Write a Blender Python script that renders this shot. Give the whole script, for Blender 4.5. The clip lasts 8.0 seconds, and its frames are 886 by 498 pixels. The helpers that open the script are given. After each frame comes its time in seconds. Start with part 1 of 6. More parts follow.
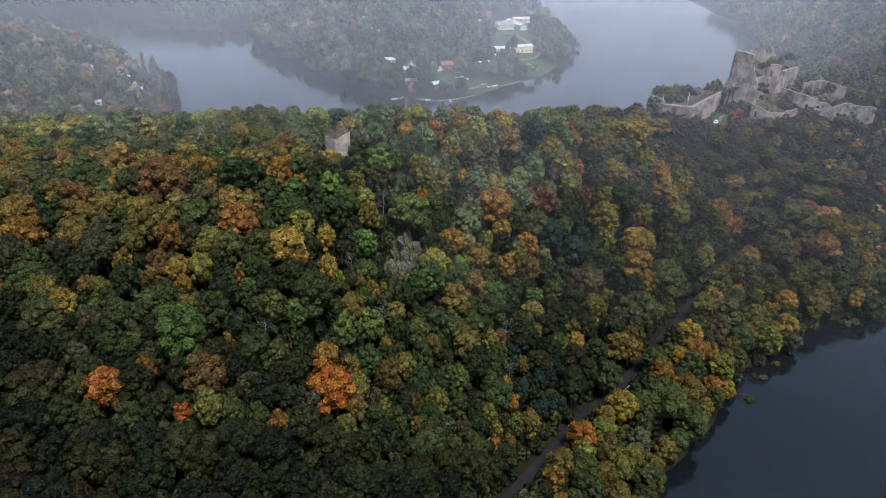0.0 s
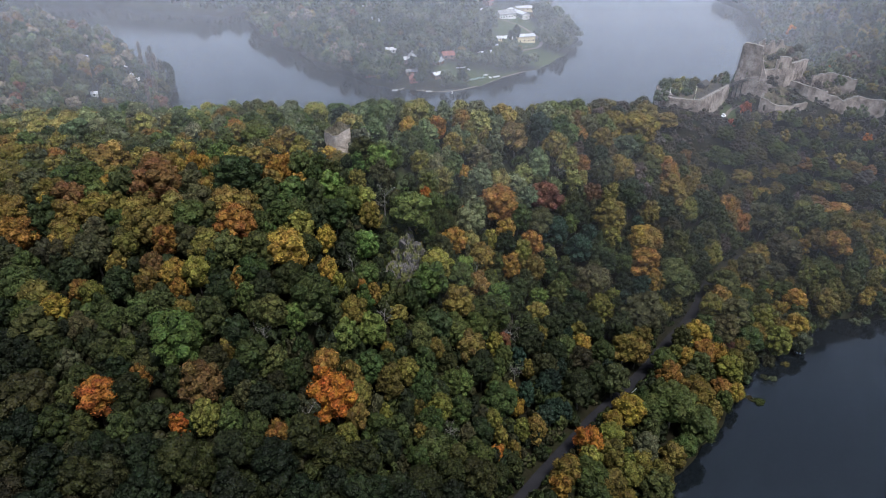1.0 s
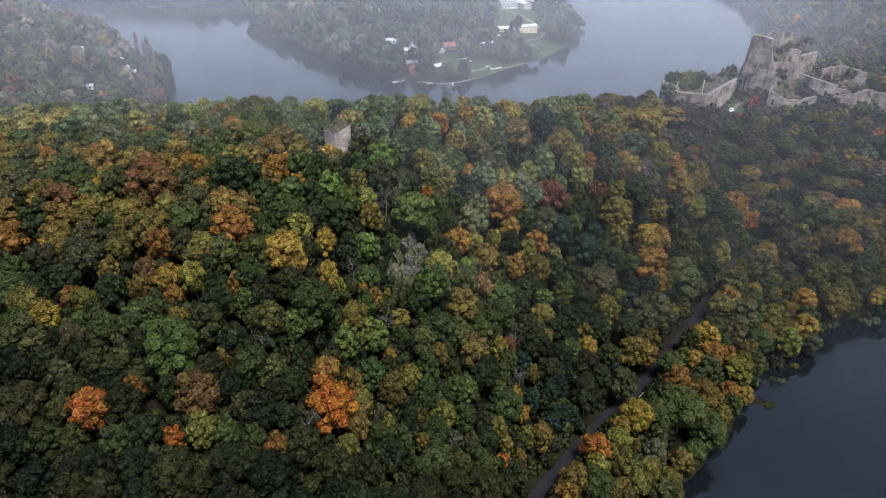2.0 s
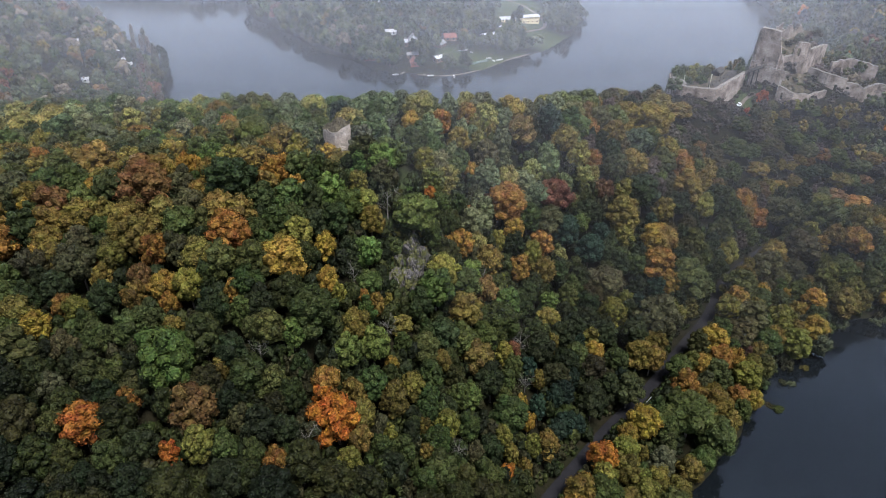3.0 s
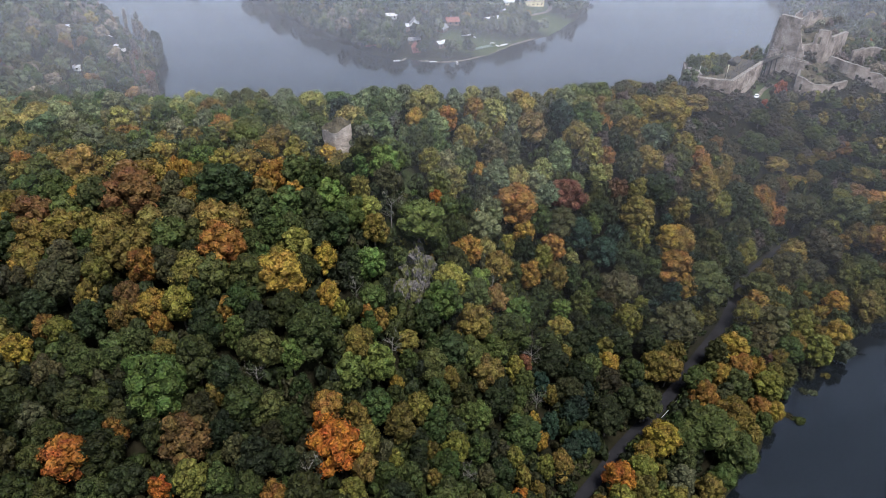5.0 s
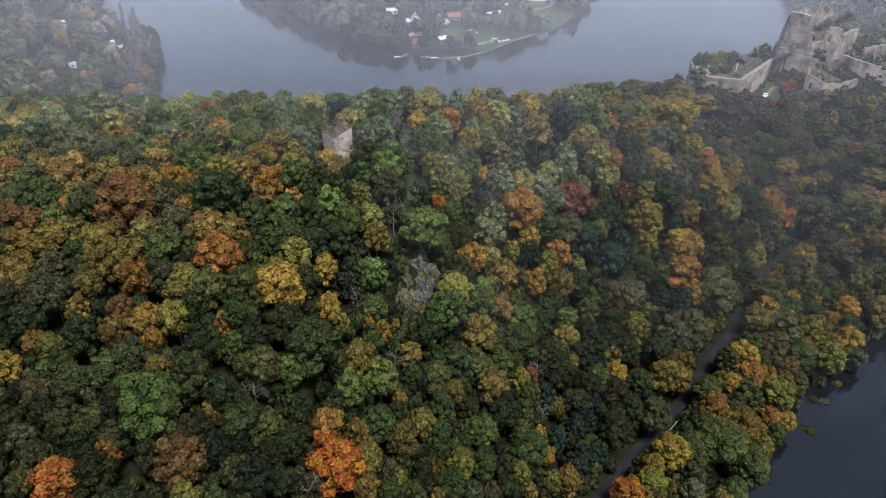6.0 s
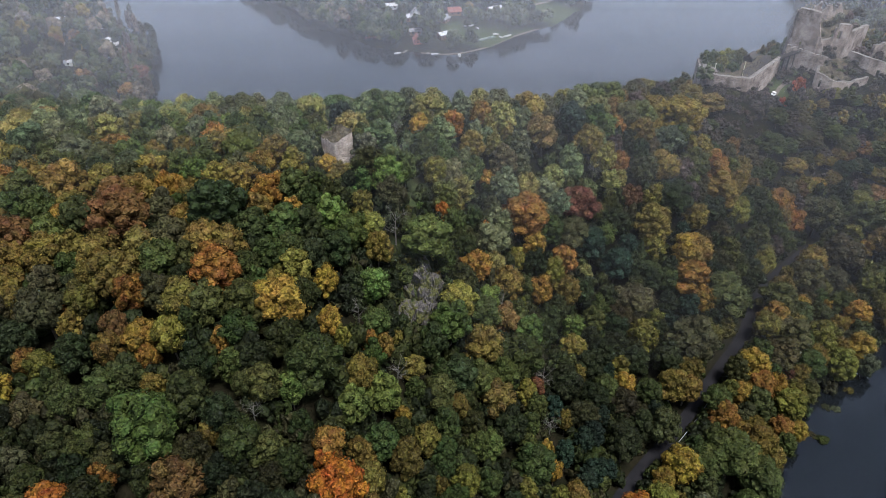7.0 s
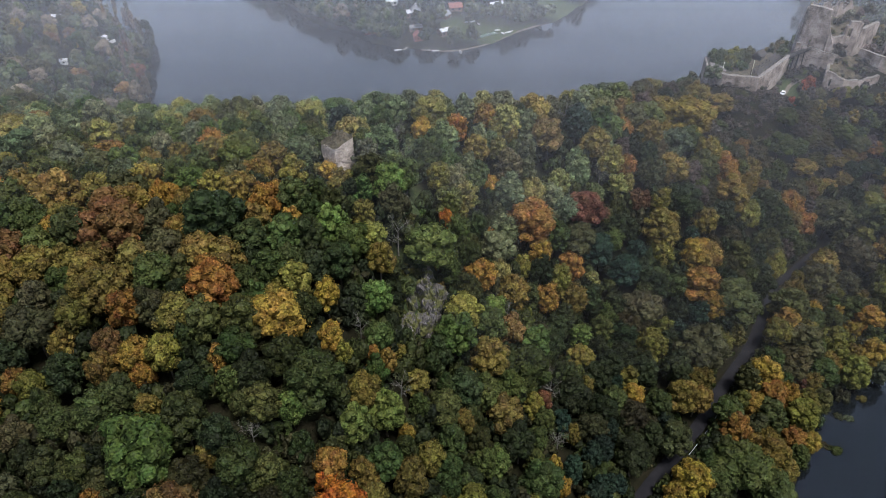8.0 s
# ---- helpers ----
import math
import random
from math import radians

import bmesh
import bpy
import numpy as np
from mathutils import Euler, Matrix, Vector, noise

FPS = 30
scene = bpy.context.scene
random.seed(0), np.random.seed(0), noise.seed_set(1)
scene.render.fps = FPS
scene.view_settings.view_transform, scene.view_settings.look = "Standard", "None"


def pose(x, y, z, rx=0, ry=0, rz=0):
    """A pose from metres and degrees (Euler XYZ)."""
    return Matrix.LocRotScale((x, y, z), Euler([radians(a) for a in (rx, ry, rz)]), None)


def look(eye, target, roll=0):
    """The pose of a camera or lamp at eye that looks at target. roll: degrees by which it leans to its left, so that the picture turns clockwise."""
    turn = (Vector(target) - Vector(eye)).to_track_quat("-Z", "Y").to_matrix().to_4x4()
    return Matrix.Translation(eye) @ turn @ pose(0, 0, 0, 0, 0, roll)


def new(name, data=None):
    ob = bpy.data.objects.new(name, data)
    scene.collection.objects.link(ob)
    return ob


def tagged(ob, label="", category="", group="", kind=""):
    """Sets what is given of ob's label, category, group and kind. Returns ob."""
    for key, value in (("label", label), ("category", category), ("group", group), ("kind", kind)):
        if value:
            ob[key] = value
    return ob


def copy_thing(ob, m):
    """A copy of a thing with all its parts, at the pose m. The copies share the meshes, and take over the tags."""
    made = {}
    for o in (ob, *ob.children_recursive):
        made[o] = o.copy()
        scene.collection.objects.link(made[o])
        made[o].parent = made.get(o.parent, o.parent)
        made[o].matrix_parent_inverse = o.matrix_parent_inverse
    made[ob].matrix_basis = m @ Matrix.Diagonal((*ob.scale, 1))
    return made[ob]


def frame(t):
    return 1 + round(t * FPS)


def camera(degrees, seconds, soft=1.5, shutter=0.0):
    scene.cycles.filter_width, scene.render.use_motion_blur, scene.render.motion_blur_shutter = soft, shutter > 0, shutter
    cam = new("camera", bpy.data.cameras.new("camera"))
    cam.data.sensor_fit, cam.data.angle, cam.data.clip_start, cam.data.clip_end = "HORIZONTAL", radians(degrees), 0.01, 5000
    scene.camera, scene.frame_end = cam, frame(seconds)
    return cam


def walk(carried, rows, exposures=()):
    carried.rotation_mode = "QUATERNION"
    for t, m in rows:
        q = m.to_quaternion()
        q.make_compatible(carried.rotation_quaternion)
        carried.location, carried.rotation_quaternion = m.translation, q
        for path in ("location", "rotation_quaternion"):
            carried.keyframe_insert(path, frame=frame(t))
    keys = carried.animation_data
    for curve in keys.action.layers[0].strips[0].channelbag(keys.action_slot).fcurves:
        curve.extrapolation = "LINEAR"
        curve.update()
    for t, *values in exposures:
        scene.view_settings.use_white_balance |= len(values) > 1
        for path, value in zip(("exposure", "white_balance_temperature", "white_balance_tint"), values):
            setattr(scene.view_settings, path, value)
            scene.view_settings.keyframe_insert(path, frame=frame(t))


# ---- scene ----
# ---------------------------------------------------------------- camera
cam = camera(66.8, 8.0, soft=0.5)
PATH = [
    (0, (-0.008, -0.018, 168.084), (0.002, 1.705, 167.069), 0.6),
    (0.5, (-0.503, 3.409, 168.208), (-0.493, 5.124, 167.178), 0.6),
    (1, (-0.975, 6.811, 168.325), (-0.965, 8.517, 167.281), 0.6),
    (1.5, (-1.428, 10.231, 168.445), (-1.418, 11.929, 167.387), 0.6),
    (3, (-2.855, 20.46, 168.92), (-2.844, 22.132, 167.823), 0.5),
    (3.5, (-3.261, 23.89, 169.027), (-3.251, 25.554, 167.917), 0.5),
    (4, (-3.7, 27.309, 169.154), (-3.69, 28.965, 168.032), 0.5),
    (4.5, (-4.177, 30.674, 169.277), (-4.167, 32.321, 168.143), 0.4),
    (6, (-5.57, 40.971, 169.753), (-5.561, 42.599, 168.591), 0.3),
    (6.5, (-6.045, 44.377, 169.913), (-6.036, 45.999, 168.742), 0.2),
    (7, (-6.524, 47.643, 170.089), (-6.515, 49.259, 168.91), 0.1),
    (7.5, (-7.004, 51.007, 170.251), (-6.995, 52.616, 169.064), 0.0),
    (8, (-7.443, 54.399, 170.368), (-7.435, 56.003, 169.174), -0.1),
]
walk(cam, [(t, look(eye, target, roll)) for t, eye, target, roll in PATH], [(0.0, 2.1, 6150, 8), (2.0, 2.26, 6200, 9), (4.0, 2.34, 6300, 9), (6.0, 2.26, 6300, 9), (8.0, 2.11, 6280, 9)])

scene.cycles.transparent_max_bounces = 40  # the mist lies in many thin veils

# ---------------------------------------------------------------- sky and light (overcast, misty autumn day)
SUN_UP, SUN_TURN = 70.0, 143.0
world = bpy.data.worlds.new("sky")
scene.world = world
world.use_nodes = True
wn, wl = world.node_tree.nodes, world.node_tree.links
sky = wn.new("ShaderNodeTexSky")
sky.sky_type, sky.sun_disc = "NISHITA", False
sky.sun_elevation, sky.sun_rotation = radians(SUN_UP), radians(SUN_TURN)
sky.air_density, sky.dust_density = 1.0, 2.5
grey = wn.new("ShaderNodeHueSaturation")
grey.inputs["Saturation"].default_value = 0.85
wl.new(sky.outputs["Color"], grey.inputs["Color"])
wl.new(grey.outputs["Color"], wn["Background"].inputs["Color"])
wn["Background"].inputs["Strength"].default_value = 0.07
sun = new("sun", bpy.data.lights.new("sun", "SUN"))
sun.data.energy, sun.data.angle, sun.data.color = 1.5, radians(16), (1.0, 0.97, 0.93)
az = radians(SUN_TURN)
sun.matrix_world = look((0, 0, 600), (0 - 600 * math.sin(az) / math.tan(radians(SUN_UP)), 0 - 600 * math.cos(az) / math.tan(radians(SUN_UP)), 0))

# ---------------------------------------------------------------- the lie of the land
# shores of the reservoir (level 0) in plan
FAR_LAKE = [(-170, 385), (-195, 481), (-229, 535), (-262, 580), (-305, 640), (-371, 690), (-494, 774), (-760, 880), (-1500, 900), (-1500, 985),
            (-760, 930), (-495, 815), (-390, 828), (-310, 791), (-235, 754), (-222, 789), (-250, 924), (-310, 1250), (-420, 2200),
            (700, 2200), (480, 1300), (330, 954), (344, 814), (322, 690), (276, 575), (236, 480), (150, 412), (108, 380), (55, 345),
            (0, 312), (-90, 325)]
PENINSULA = [(-195, 710), (-172, 664), (-137, 624), (-108, 579), (-65, 541), (-36, 521), (-4, 514), (32, 532), (47, 551), (78, 577),
             (112, 623), (134, 680), (120, 776), (98, 944), (20, 1500), (-100, 1500), (-245, 900)]
NEAR_LAKE = [(62, 137), (74, 153), (90, 168), (98, 178), (108, 185.5), (123, 201.5), (137, 212), (150, 223), (174, 231.5), (189, 230),
             (240, 238), (330, 262), (620, 300), (1600, 200), (1600, -900), (-60, -900), (-30, -200), (10, 0), (38, 90)]
# spot heights of the ground
HILL = [(-31, 219, 72), (-16, 207, 70), (-12, 186, 60), (-13, 175, 50), (0, 140, 26), (7, 130, 21), (-27, 128, 41), (-75, 116, 50),
        (-94, 150, 65), (-64, 106, 43), (-104, 193, 75), (-41, 155, 62), (-102, 220, 69), (3, 201, 47), (100, 254, 34), (81, 251, 42),
        (168, 265, 22), (136, 317, 54), (131, 309, 50), (102, 306, 60), (110, 304, 61), (118, 304, 60), (124, 309, 57), (112, 292, 46), (123, 295, 47), (168, 317, 55), (160, 342, 63), (196, 335, 59), (115, 318, 60), (146, 330, 57), (165, 326, 58), (166, 310, 43), (187, 314, 42), (147, 304, 43), (208, 316, 43), (-11, 258, 70), (8, 264, 68), (32, 278, 62), (35, 225, 39),
        (-60, 250, 70), (65, 290, 57), (-110, 255, 67)]
FLANKS = [(-250, 205, 60), (-180, 210, 68), (-250, 90, 60), (-60, 30, 24), (-200, -60, 50), (260, 330, 50), (300, 430, 62), (420, 600, 85),
          (560, 380, 70), (-150, 320, 34), (-300, 420, 32), (-265, 540, 13), (-420, 560, 40), (-700, 500, 70), (60, 205, 17), (28, 170, 22),
          (-600, 60, 90), (-120, -500, 60), (700, 900, 90), (-1200, 500, 90), (1300, 700, 110), (0, -700, 70)]
CAPE = [(-60, 620, 11), (-110, 720, 30), (0, 800, 28), (60, 640, 6), (70, 760, 10), (-50, 1000, 50), (-150, 850, 35), (20, 560, 3),
        (-20, 700, 20), (-400, 950, 45), (-300, 850, 25), (-700, 1100, 90), (500, 1700, 90), (-600, 2000, 90)]
ROAD = [(8, 112), (27, 136), (41, 152), (49, 161.5), (65.5, 177.3), (80.5, 196.2), (95, 212), (103, 225), (111, 238), (124, 250), (141, 265),
        (170, 279), (215, 286), (300, 300), (450, 330)]
ROAD_Z, ROAD_HALF = 12.0, 1.8


def along(line, X, Y, closed):
    """The distance in plan to a line of points."""
    best = np.full(X.shape, 1e9)
    pts = np.array(line, float)
    last = len(pts) if closed else len(pts) - 1
    for i in range(last):
        (ax, ay), (bx, by) = pts[i], pts[(i + 1) % len(pts)]
        dx, dy = bx - ax, by - ay
        s = np.clip(((X - ax) * dx + (Y - ay) * dy) / (dx * dx + dy * dy), 0, 1)
        best = np.minimum(best, np.hypot(X - ax - s * dx, Y - ay - s * dy))
    return best


def inside(line, X, Y):
    odd = np.zeros(X.shape, bool)
    for (ax, ay), (bx, by) in zip(line, line[1:] + line[:1]):
        if ay != by:
            odd ^= ((ay > Y) != (by > Y)) & (X < (bx - ax) * (Y - ay) / (by - ay) + ax)
    return odd


def smooth(x, n):
    """Chaikin's corner cutting of an open line of points."""
    for _ in range(n):
        out = [x[0]]
        for a, b in zip(x, x[1:]):
            out += [tuple(0.75 * p + 0.25 * q for p, q in zip(a, b)), tuple(0.25 * p + 0.75 * q for p, q in zip(a, b))]
        x = out + [x[-1]]
    return x


ROAD_LINE = smooth(ROAD, 2)


def lattice(i, j, s):
    n = np.sin(i * 127.1 + j * 311.7 + s * 74.7) * 43758.5453
    return n - np.floor(n)


def ripple(X, Y, size, s=0):
    """Smooth value noise, -1 to 1, in plan."""
    x, y = X / size, Y / size
    i, j = np.floor(x), np.floor(y)
    u, v = x - i, y - j
    u, v = u * u * (3 - 2 * u), v * v * (3 - 2 * v)
    a, b = lattice(i, j, s), lattice(i + 1, j, s)
    c, d = lattice(i, j + 1, s), lattice(i + 1, j + 1, s)
    return 2 * (a + (b - a) * u + (c - a) * v + (a - b - c + d) * u * v) - 1


def shore_gap(X, Y):
    """Metres to the nearest shore: land positive, water negative."""
    wet = (inside(FAR_LAKE, X, Y) & ~inside(PENINSULA, X, Y)) | inside(NEAR_LAKE, X, Y)
    d = np.minimum(np.minimum(along(FAR_LAKE, X, Y, True), along(PENINSULA, X, Y, True)), along(NEAR_LAKE, X, Y, True))
    return np.where(wet, -d, d) + 1.5 * ripple(X, Y, 9, 3) + 3 * ripple(X, Y, 31, 4)


SHORE_SPOTS = [(x, y, 0.0) for line in (FAR_LAKE, PENINSULA, NEAR_LAKE) for x, y in line]
SPOTS = np.array(HILL + FLANKS + CAPE + SHORE_SPOTS + [(x, y, ROAD_Z) for x, y in ROAD])


def spline_kernel(r):
    return np.sqrt(r * r + 18.0 ** 2)


def spline_fit():
    n = len(SPOTS)
    gap = np.hypot(SPOTS[:, None, 0] - SPOTS[None, :, 0], SPOTS[:, None, 1] - SPOTS[None, :, 1])
    a = np.zeros((n + 1, n + 1))
    a[:n, :n] = spline_kernel(gap) - 1.0 * np.eye(n)
    a[:n, n] = a[n, :n] = 1
    return np.linalg.solve(a, np.append(SPOTS[:, 2], 0.0))


SPLINE = spline_fit()


def ground_at(X, Y):
    """The ground's height at plan points."""
    X, Y = np.asarray(X, float), np.asarray(Y, float)
    h = np.full(X.shape, SPLINE[-1])
    for (px, py, _), w in zip(SPOTS, SPLINE):
        h = h + w * spline_kernel(np.hypot(X - px, Y - py))
    d = shore_gap(X, Y)
    h = np.clip(h, 0, 130) + 1.3 * ripple(X, Y, 23, 1) + 0.6 * ripple(X, Y, 8, 2)
    bank = 0.5 + 0.12 * np.clip(d, 0, 400)
    land = np.maximum(h, bank)
    land = np.minimum(land, 0.4 + 1.3 * np.clip(d, 0, 400))
    h = np.where(d > 0, land, np.maximum(0.45 * d, -9))
    r = along(ROAD_LINE, X, Y, False)
    k = np.clip((r - 3.4) / 5.0, 0, 1)
    k = k * k * (3 - 2 * k)
    return np.where(d > 0, ROAD_Z - 0.05 + (h - ROAD_Z) * k, h)

# ---------------------------------------------------------------- materials
def material(name, rough=0.8, spec=0.3):
    m = bpy.data.materials.new(name)
    m.use_nodes = True
    n, l = m.node_tree.nodes, m.node_tree.links
    b = n["Principled BSDF"]
    b.inputs["Roughness"].default_value = rough
    b.inputs["Specular IOR Level"].default_value = spec
    return m, n, l, b


def noise_node(n, l, scale, detail=4.0, rough=0.55, where="Object"):
    c = n.new("ShaderNodeTexCoord")
    t = n.new("ShaderNodeTexNoise")
    t.inputs["Scale"].default_value, t.inputs["Detail"].default_value, t.inputs["Roughness"].default_value = scale, detail, rough
    l.new(c.outputs[where], t.inputs["Vector"])
    return t


def ramp(n, l, source, stops):
    r = n.new("ShaderNodeValToRGB")
    e = r.color_ramp.elements
    while len(e) < len(stops):
        e.new(0.5)
    for k, (at, col) in zip(e, stops):
        k.position, k.color = at, (*col, 1)
    l.new(source, r.inputs["Fac"])
    return r


def mix(n, l, fac, a, b, kind="MIX"):
    m = n.new("ShaderNodeMix")
    m.data_type, m.blend_type = "RGBA", kind
    for value, at in ((fac, 0), (a, 6), (b, 7)):
        if hasattr(value, "is_linked"):
            l.new(value, m.inputs[at])
        else:
            m.inputs[at].default_value = value
    return m.outputs[2]


def bumped(n, l, b, source, strength, metres):
    k = n.new("ShaderNodeBump")
    k.inputs["Strength"].default_value, k.inputs["Distance"].default_value = strength, metres
    l.new(source, k.inputs["Height"])
    l.new(k.outputs["Normal"], b.inputs["Normal"])


def two_tone(name, dark, light, scale, rough=0.85, relief=0.3, metres=0.05, fine=6.0, spec=0.3, where="Object"):
    """A mottled surface: coarse stains, fine grain and relief."""
    m, n, l, b = material(name, rough, spec)
    big, small = noise_node(n, l, scale, 5, where=where), noise_node(n, l, scale * fine, 6, 0.65, where=where)
    c = ramp(n, l, big.outputs["Fac"], [(0.32, dark), (0.68, light)])
    g = ramp(n, l, small.outputs["Fac"], [(0.25, (0.55, 0.55, 0.55)), (0.75, (1.3, 1.3, 1.3))])
    l.new(mix(n, l, 1.0, c.outputs["Color"], g.outputs["Color"], "MULTIPLY"), b.inputs["Base Color"])
    bumped(n, l, b, small.outputs["Fac"], relief, metres)
    return m


def foliage(name, tint, sprays):
    """Leaves: the tree's own tint, shifted in patches over the crown and from spray to spray; each spray faces its own way."""
    m, n, l, b = material(name, 0.62, 0.10)
    if tint == "object":
        base = n.new("ShaderNodeObjectInfo").outputs["Color"]
    else:
        a = n.new("ShaderNodeAttribute")
        a.attribute_name = "tint"
        base = a.outputs["Color"]
    geo = n.new("ShaderNodeNewGeometry")
    patch = noise_node(n, l, 0.42, 3)
    shift = n.new("ShaderNodeHueSaturation")
    spread = n.new("ShaderNodeMapRange")
    spread.inputs["From Min"].default_value, spread.inputs["From Max"].default_value = 0.3, 0.7
    spread.inputs["To Min"].default_value, spread.inputs["To Max"].default_value = 0.478, 0.524
    l.new(patch.outputs["Fac"], spread.inputs["Value"])
    l.new(spread.outputs["Result"], shift.inputs["Hue"])
    value = n.new("ShaderNodeMapRange")
    value.inputs["To Min"].default_value, value.inputs["To Max"].default_value = 0.46, 1.06
    l.new(geo.outputs["Random Per Island"], value.inputs["Value"])
    l.new(value.outputs["Result"], shift.inputs["Value"])
    l.new(base, shift.inputs["Color"])
    where = n.new("ShaderNodeTexCoord")
    warp = noise_node(n, l, sprays * 0.7, 2)
    bend = n.new("ShaderNodeVectorMath")
    bend.operation = "MULTIPLY_ADD"
    bend.inputs[1].default_value = (0.8 / sprays,) * 3
    l.new(warp.outputs["Color"], bend.inputs[0])
    l.new(where.outputs["Object"], bend.inputs[2])
    cell = n.new("ShaderNodeTexVoronoi")
    cell.inputs["Scale"].default_value = sprays
    l.new(bend.outputs["Vector"], cell.inputs["Vector"])
    g = ramp(n, l, cell.outputs["Color"], [(0.15, (0.55, 0.55, 0.55)), (0.85, (1.4, 1.4, 1.4))])
    leaf = mix(n, l, 1.0, shift.outputs["Color"], g.outputs["Color"], "MULTIPLY")
    l.new(leaf, b.inputs["Base Color"])
    middle, tilt, out = (n.new("ShaderNodeVectorMath") for _ in range(3))
    middle.operation, tilt.operation, out.operation = "SUBTRACT", "MULTIPLY_ADD", "NORMALIZE"
    middle.inputs[1].default_value = (0.5, 0.5, 0.5)
    tilt.inputs[1].default_value = (1.5, 1.5, 1.5)
    l.new(cell.outputs["Color"], middle.inputs[0])
    l.new(middle.outputs["Vector"], tilt.inputs[0])
    l.new(geo.outputs["Normal"], tilt.inputs[2])
    l.new(tilt.outputs["Vector"], out.inputs[0])
    l.new(out.outputs["Vector"], b.inputs["Normal"])
    t = n.new("ShaderNodeBsdfTranslucent")
    l.new(leaf, t.inputs["Color"])
    both = n.new("ShaderNodeMixShader")
    both.inputs[0].default_value = 0.18
    l.new(b.outputs["BSDF"], both.inputs[1])
    l.new(t.outputs["BSDF"], both.inputs[2])
    l.new(both.outputs["Shader"], n["Material Output"].inputs["Surface"])
    return m


def masonry(name, dark, light):
    """Old rubble walling: single stones in rough courses, damp streaks down the face and broad weathered patches."""
    m, n, l, b = material(name, 0.93, 0.15)
    where, flat, down = n.new("ShaderNodeTexCoord"), n.new("ShaderNodeMapping"), n.new("ShaderNodeMapping")
    flat.inputs["Scale"].default_value, down.inputs["Scale"].default_value = (1.0, 1.0, 2.0), (1.0, 1.0, 0.16)
    l.new(where.outputs["Object"], flat.inputs["Vector"])
    l.new(where.outputs["Object"], down.inputs["Vector"])
    stones = n.new("ShaderNodeTexVoronoi")
    stones.inputs["Scale"].default_value = 1.7
    l.new(flat.outputs["Vector"], stones.inputs["Vector"])
    streak, patch, grain = noise_node(n, l, 0.9, 4, 0.6), noise_node(n, l, 0.22, 5, 0.6), noise_node(n, l, 5.0, 4, 0.7)
    l.new(down.outputs["Vector"], streak.inputs["Vector"])
    base = ramp(n, l, patch.outputs["Fac"], [(0.34, dark), (0.62, light)])
    own = ramp(n, l, stones.outputs["Color"], [(0.1, (0.78, 0.77, 0.76)), (0.9, (1.16, 1.15, 1.14))])
    wet = ramp(n, l, streak.outputs["Fac"], [(0.34, (0.82, 0.80, 0.79)), (0.58, (1.04, 1.04, 1.04))])
    fine = ramp(n, l, grain.outputs["Fac"], [(0.3, (0.75, 0.75, 0.75)), (0.7, (1.2, 1.2, 1.2))])
    c = mix(n, l, 1.0, base.outputs["Color"], own.outputs["Color"], "MULTIPLY")
    c = mix(n, l, 1.0, c, wet.outputs["Color"], "MULTIPLY")
    l.new(mix(n, l, 1.0, c, fine.outputs["Color"], "MULTIPLY"), b.inputs["Base Color"])
    bumped(n, l, b, stones.outputs["Distance"], 0.4, 0.2)
    return m


LEAVES = foliage("leaves", "object", 3.0)
WOODS = foliage("woodland_leaves", "attribute", 2.4)
BARK = two_tone("bark", (0.035, 0.028, 0.02), (0.10, 0.085, 0.07), 1.5, 0.9)
PALE_BARK = two_tone("pale_bark", (0.06, 0.055, 0.047), (0.15, 0.14, 0.125), 1.2, 0.8)
STONE = masonry("rubble_stone", (0.085, 0.066, 0.056), (0.265, 0.221, 0.193))
TOWER_STONE = masonry("pale_tower_stone", (0.17, 0.142, 0.122), (0.46, 0.405, 0.36))
CREST = two_tone("weathered_wall_top", (0.08, 0.07, 0.063), (0.17, 0.15, 0.136), 0.9, 0.9, 0.6, 0.1)
OVERGROWN = two_tone("overgrown_rubble", (0.019, 0.016, 0.009), (0.075, 0.060, 0.036), 0.7, 0.95, 1.0, 0.4, 5.0)
# tarmac set below its own grey, for the trees' shade over the lane
TARMAC = two_tone("tarmac", (0.007, 0.007, 0.0085), (0.013, 0.0125, 0.0145), 0.25, 0.85, 0.2, 0.02, 20.0, 0.06)
PLANK = two_tone("old_timber", (0.014, 0.012, 0.011), (0.042, 0.036, 0.033), 0.8, 0.85, 0.4, 0.04)
WHITE = two_tone("white_render", (0.45, 0.44, 0.42), (0.66, 0.65, 0.63), 0.5, 0.8, 0.1, 0.02)
CREAM = two_tone("cream_render", (0.58, 0.47, 0.27), (0.72, 0.60, 0.38), 0.5, 0.8, 0.1, 0.02)
PALE_ROOF = two_tone("pale_sheet_roof", (0.24, 0.244, 0.252), (0.42, 0.424, 0.432), 0.6, 0.5, 0.15, 0.03)
GREY_ROOF = two_tone("grey_tile_roof", (0.10, 0.10, 0.105), (0.22, 0.22, 0.23), 0.8, 0.8, 0.3, 0.05)
RED_ROOF = two_tone("red_tile_roof", (0.09, 0.034, 0.028), (0.19, 0.068, 0.052), 0.8, 0.8, 0.3, 0.05)
BROWN_WALL = two_tone("brown_board_wall", (0.06, 0.04, 0.03), (0.15, 0.095, 0.065), 0.8, 0.85, 0.3, 0.04)
SAND = two_tone("trodden_earth", (0.05, 0.04, 0.03), (0.11, 0.09, 0.072), 0.3, 0.95, 0.4, 0.05)
GLASS_DARK, _n, _l, _b = material("window_glass", 0.08, 0.5)
_b.inputs["Base Color"].default_value = (0.02, 0.024, 0.028, 1)


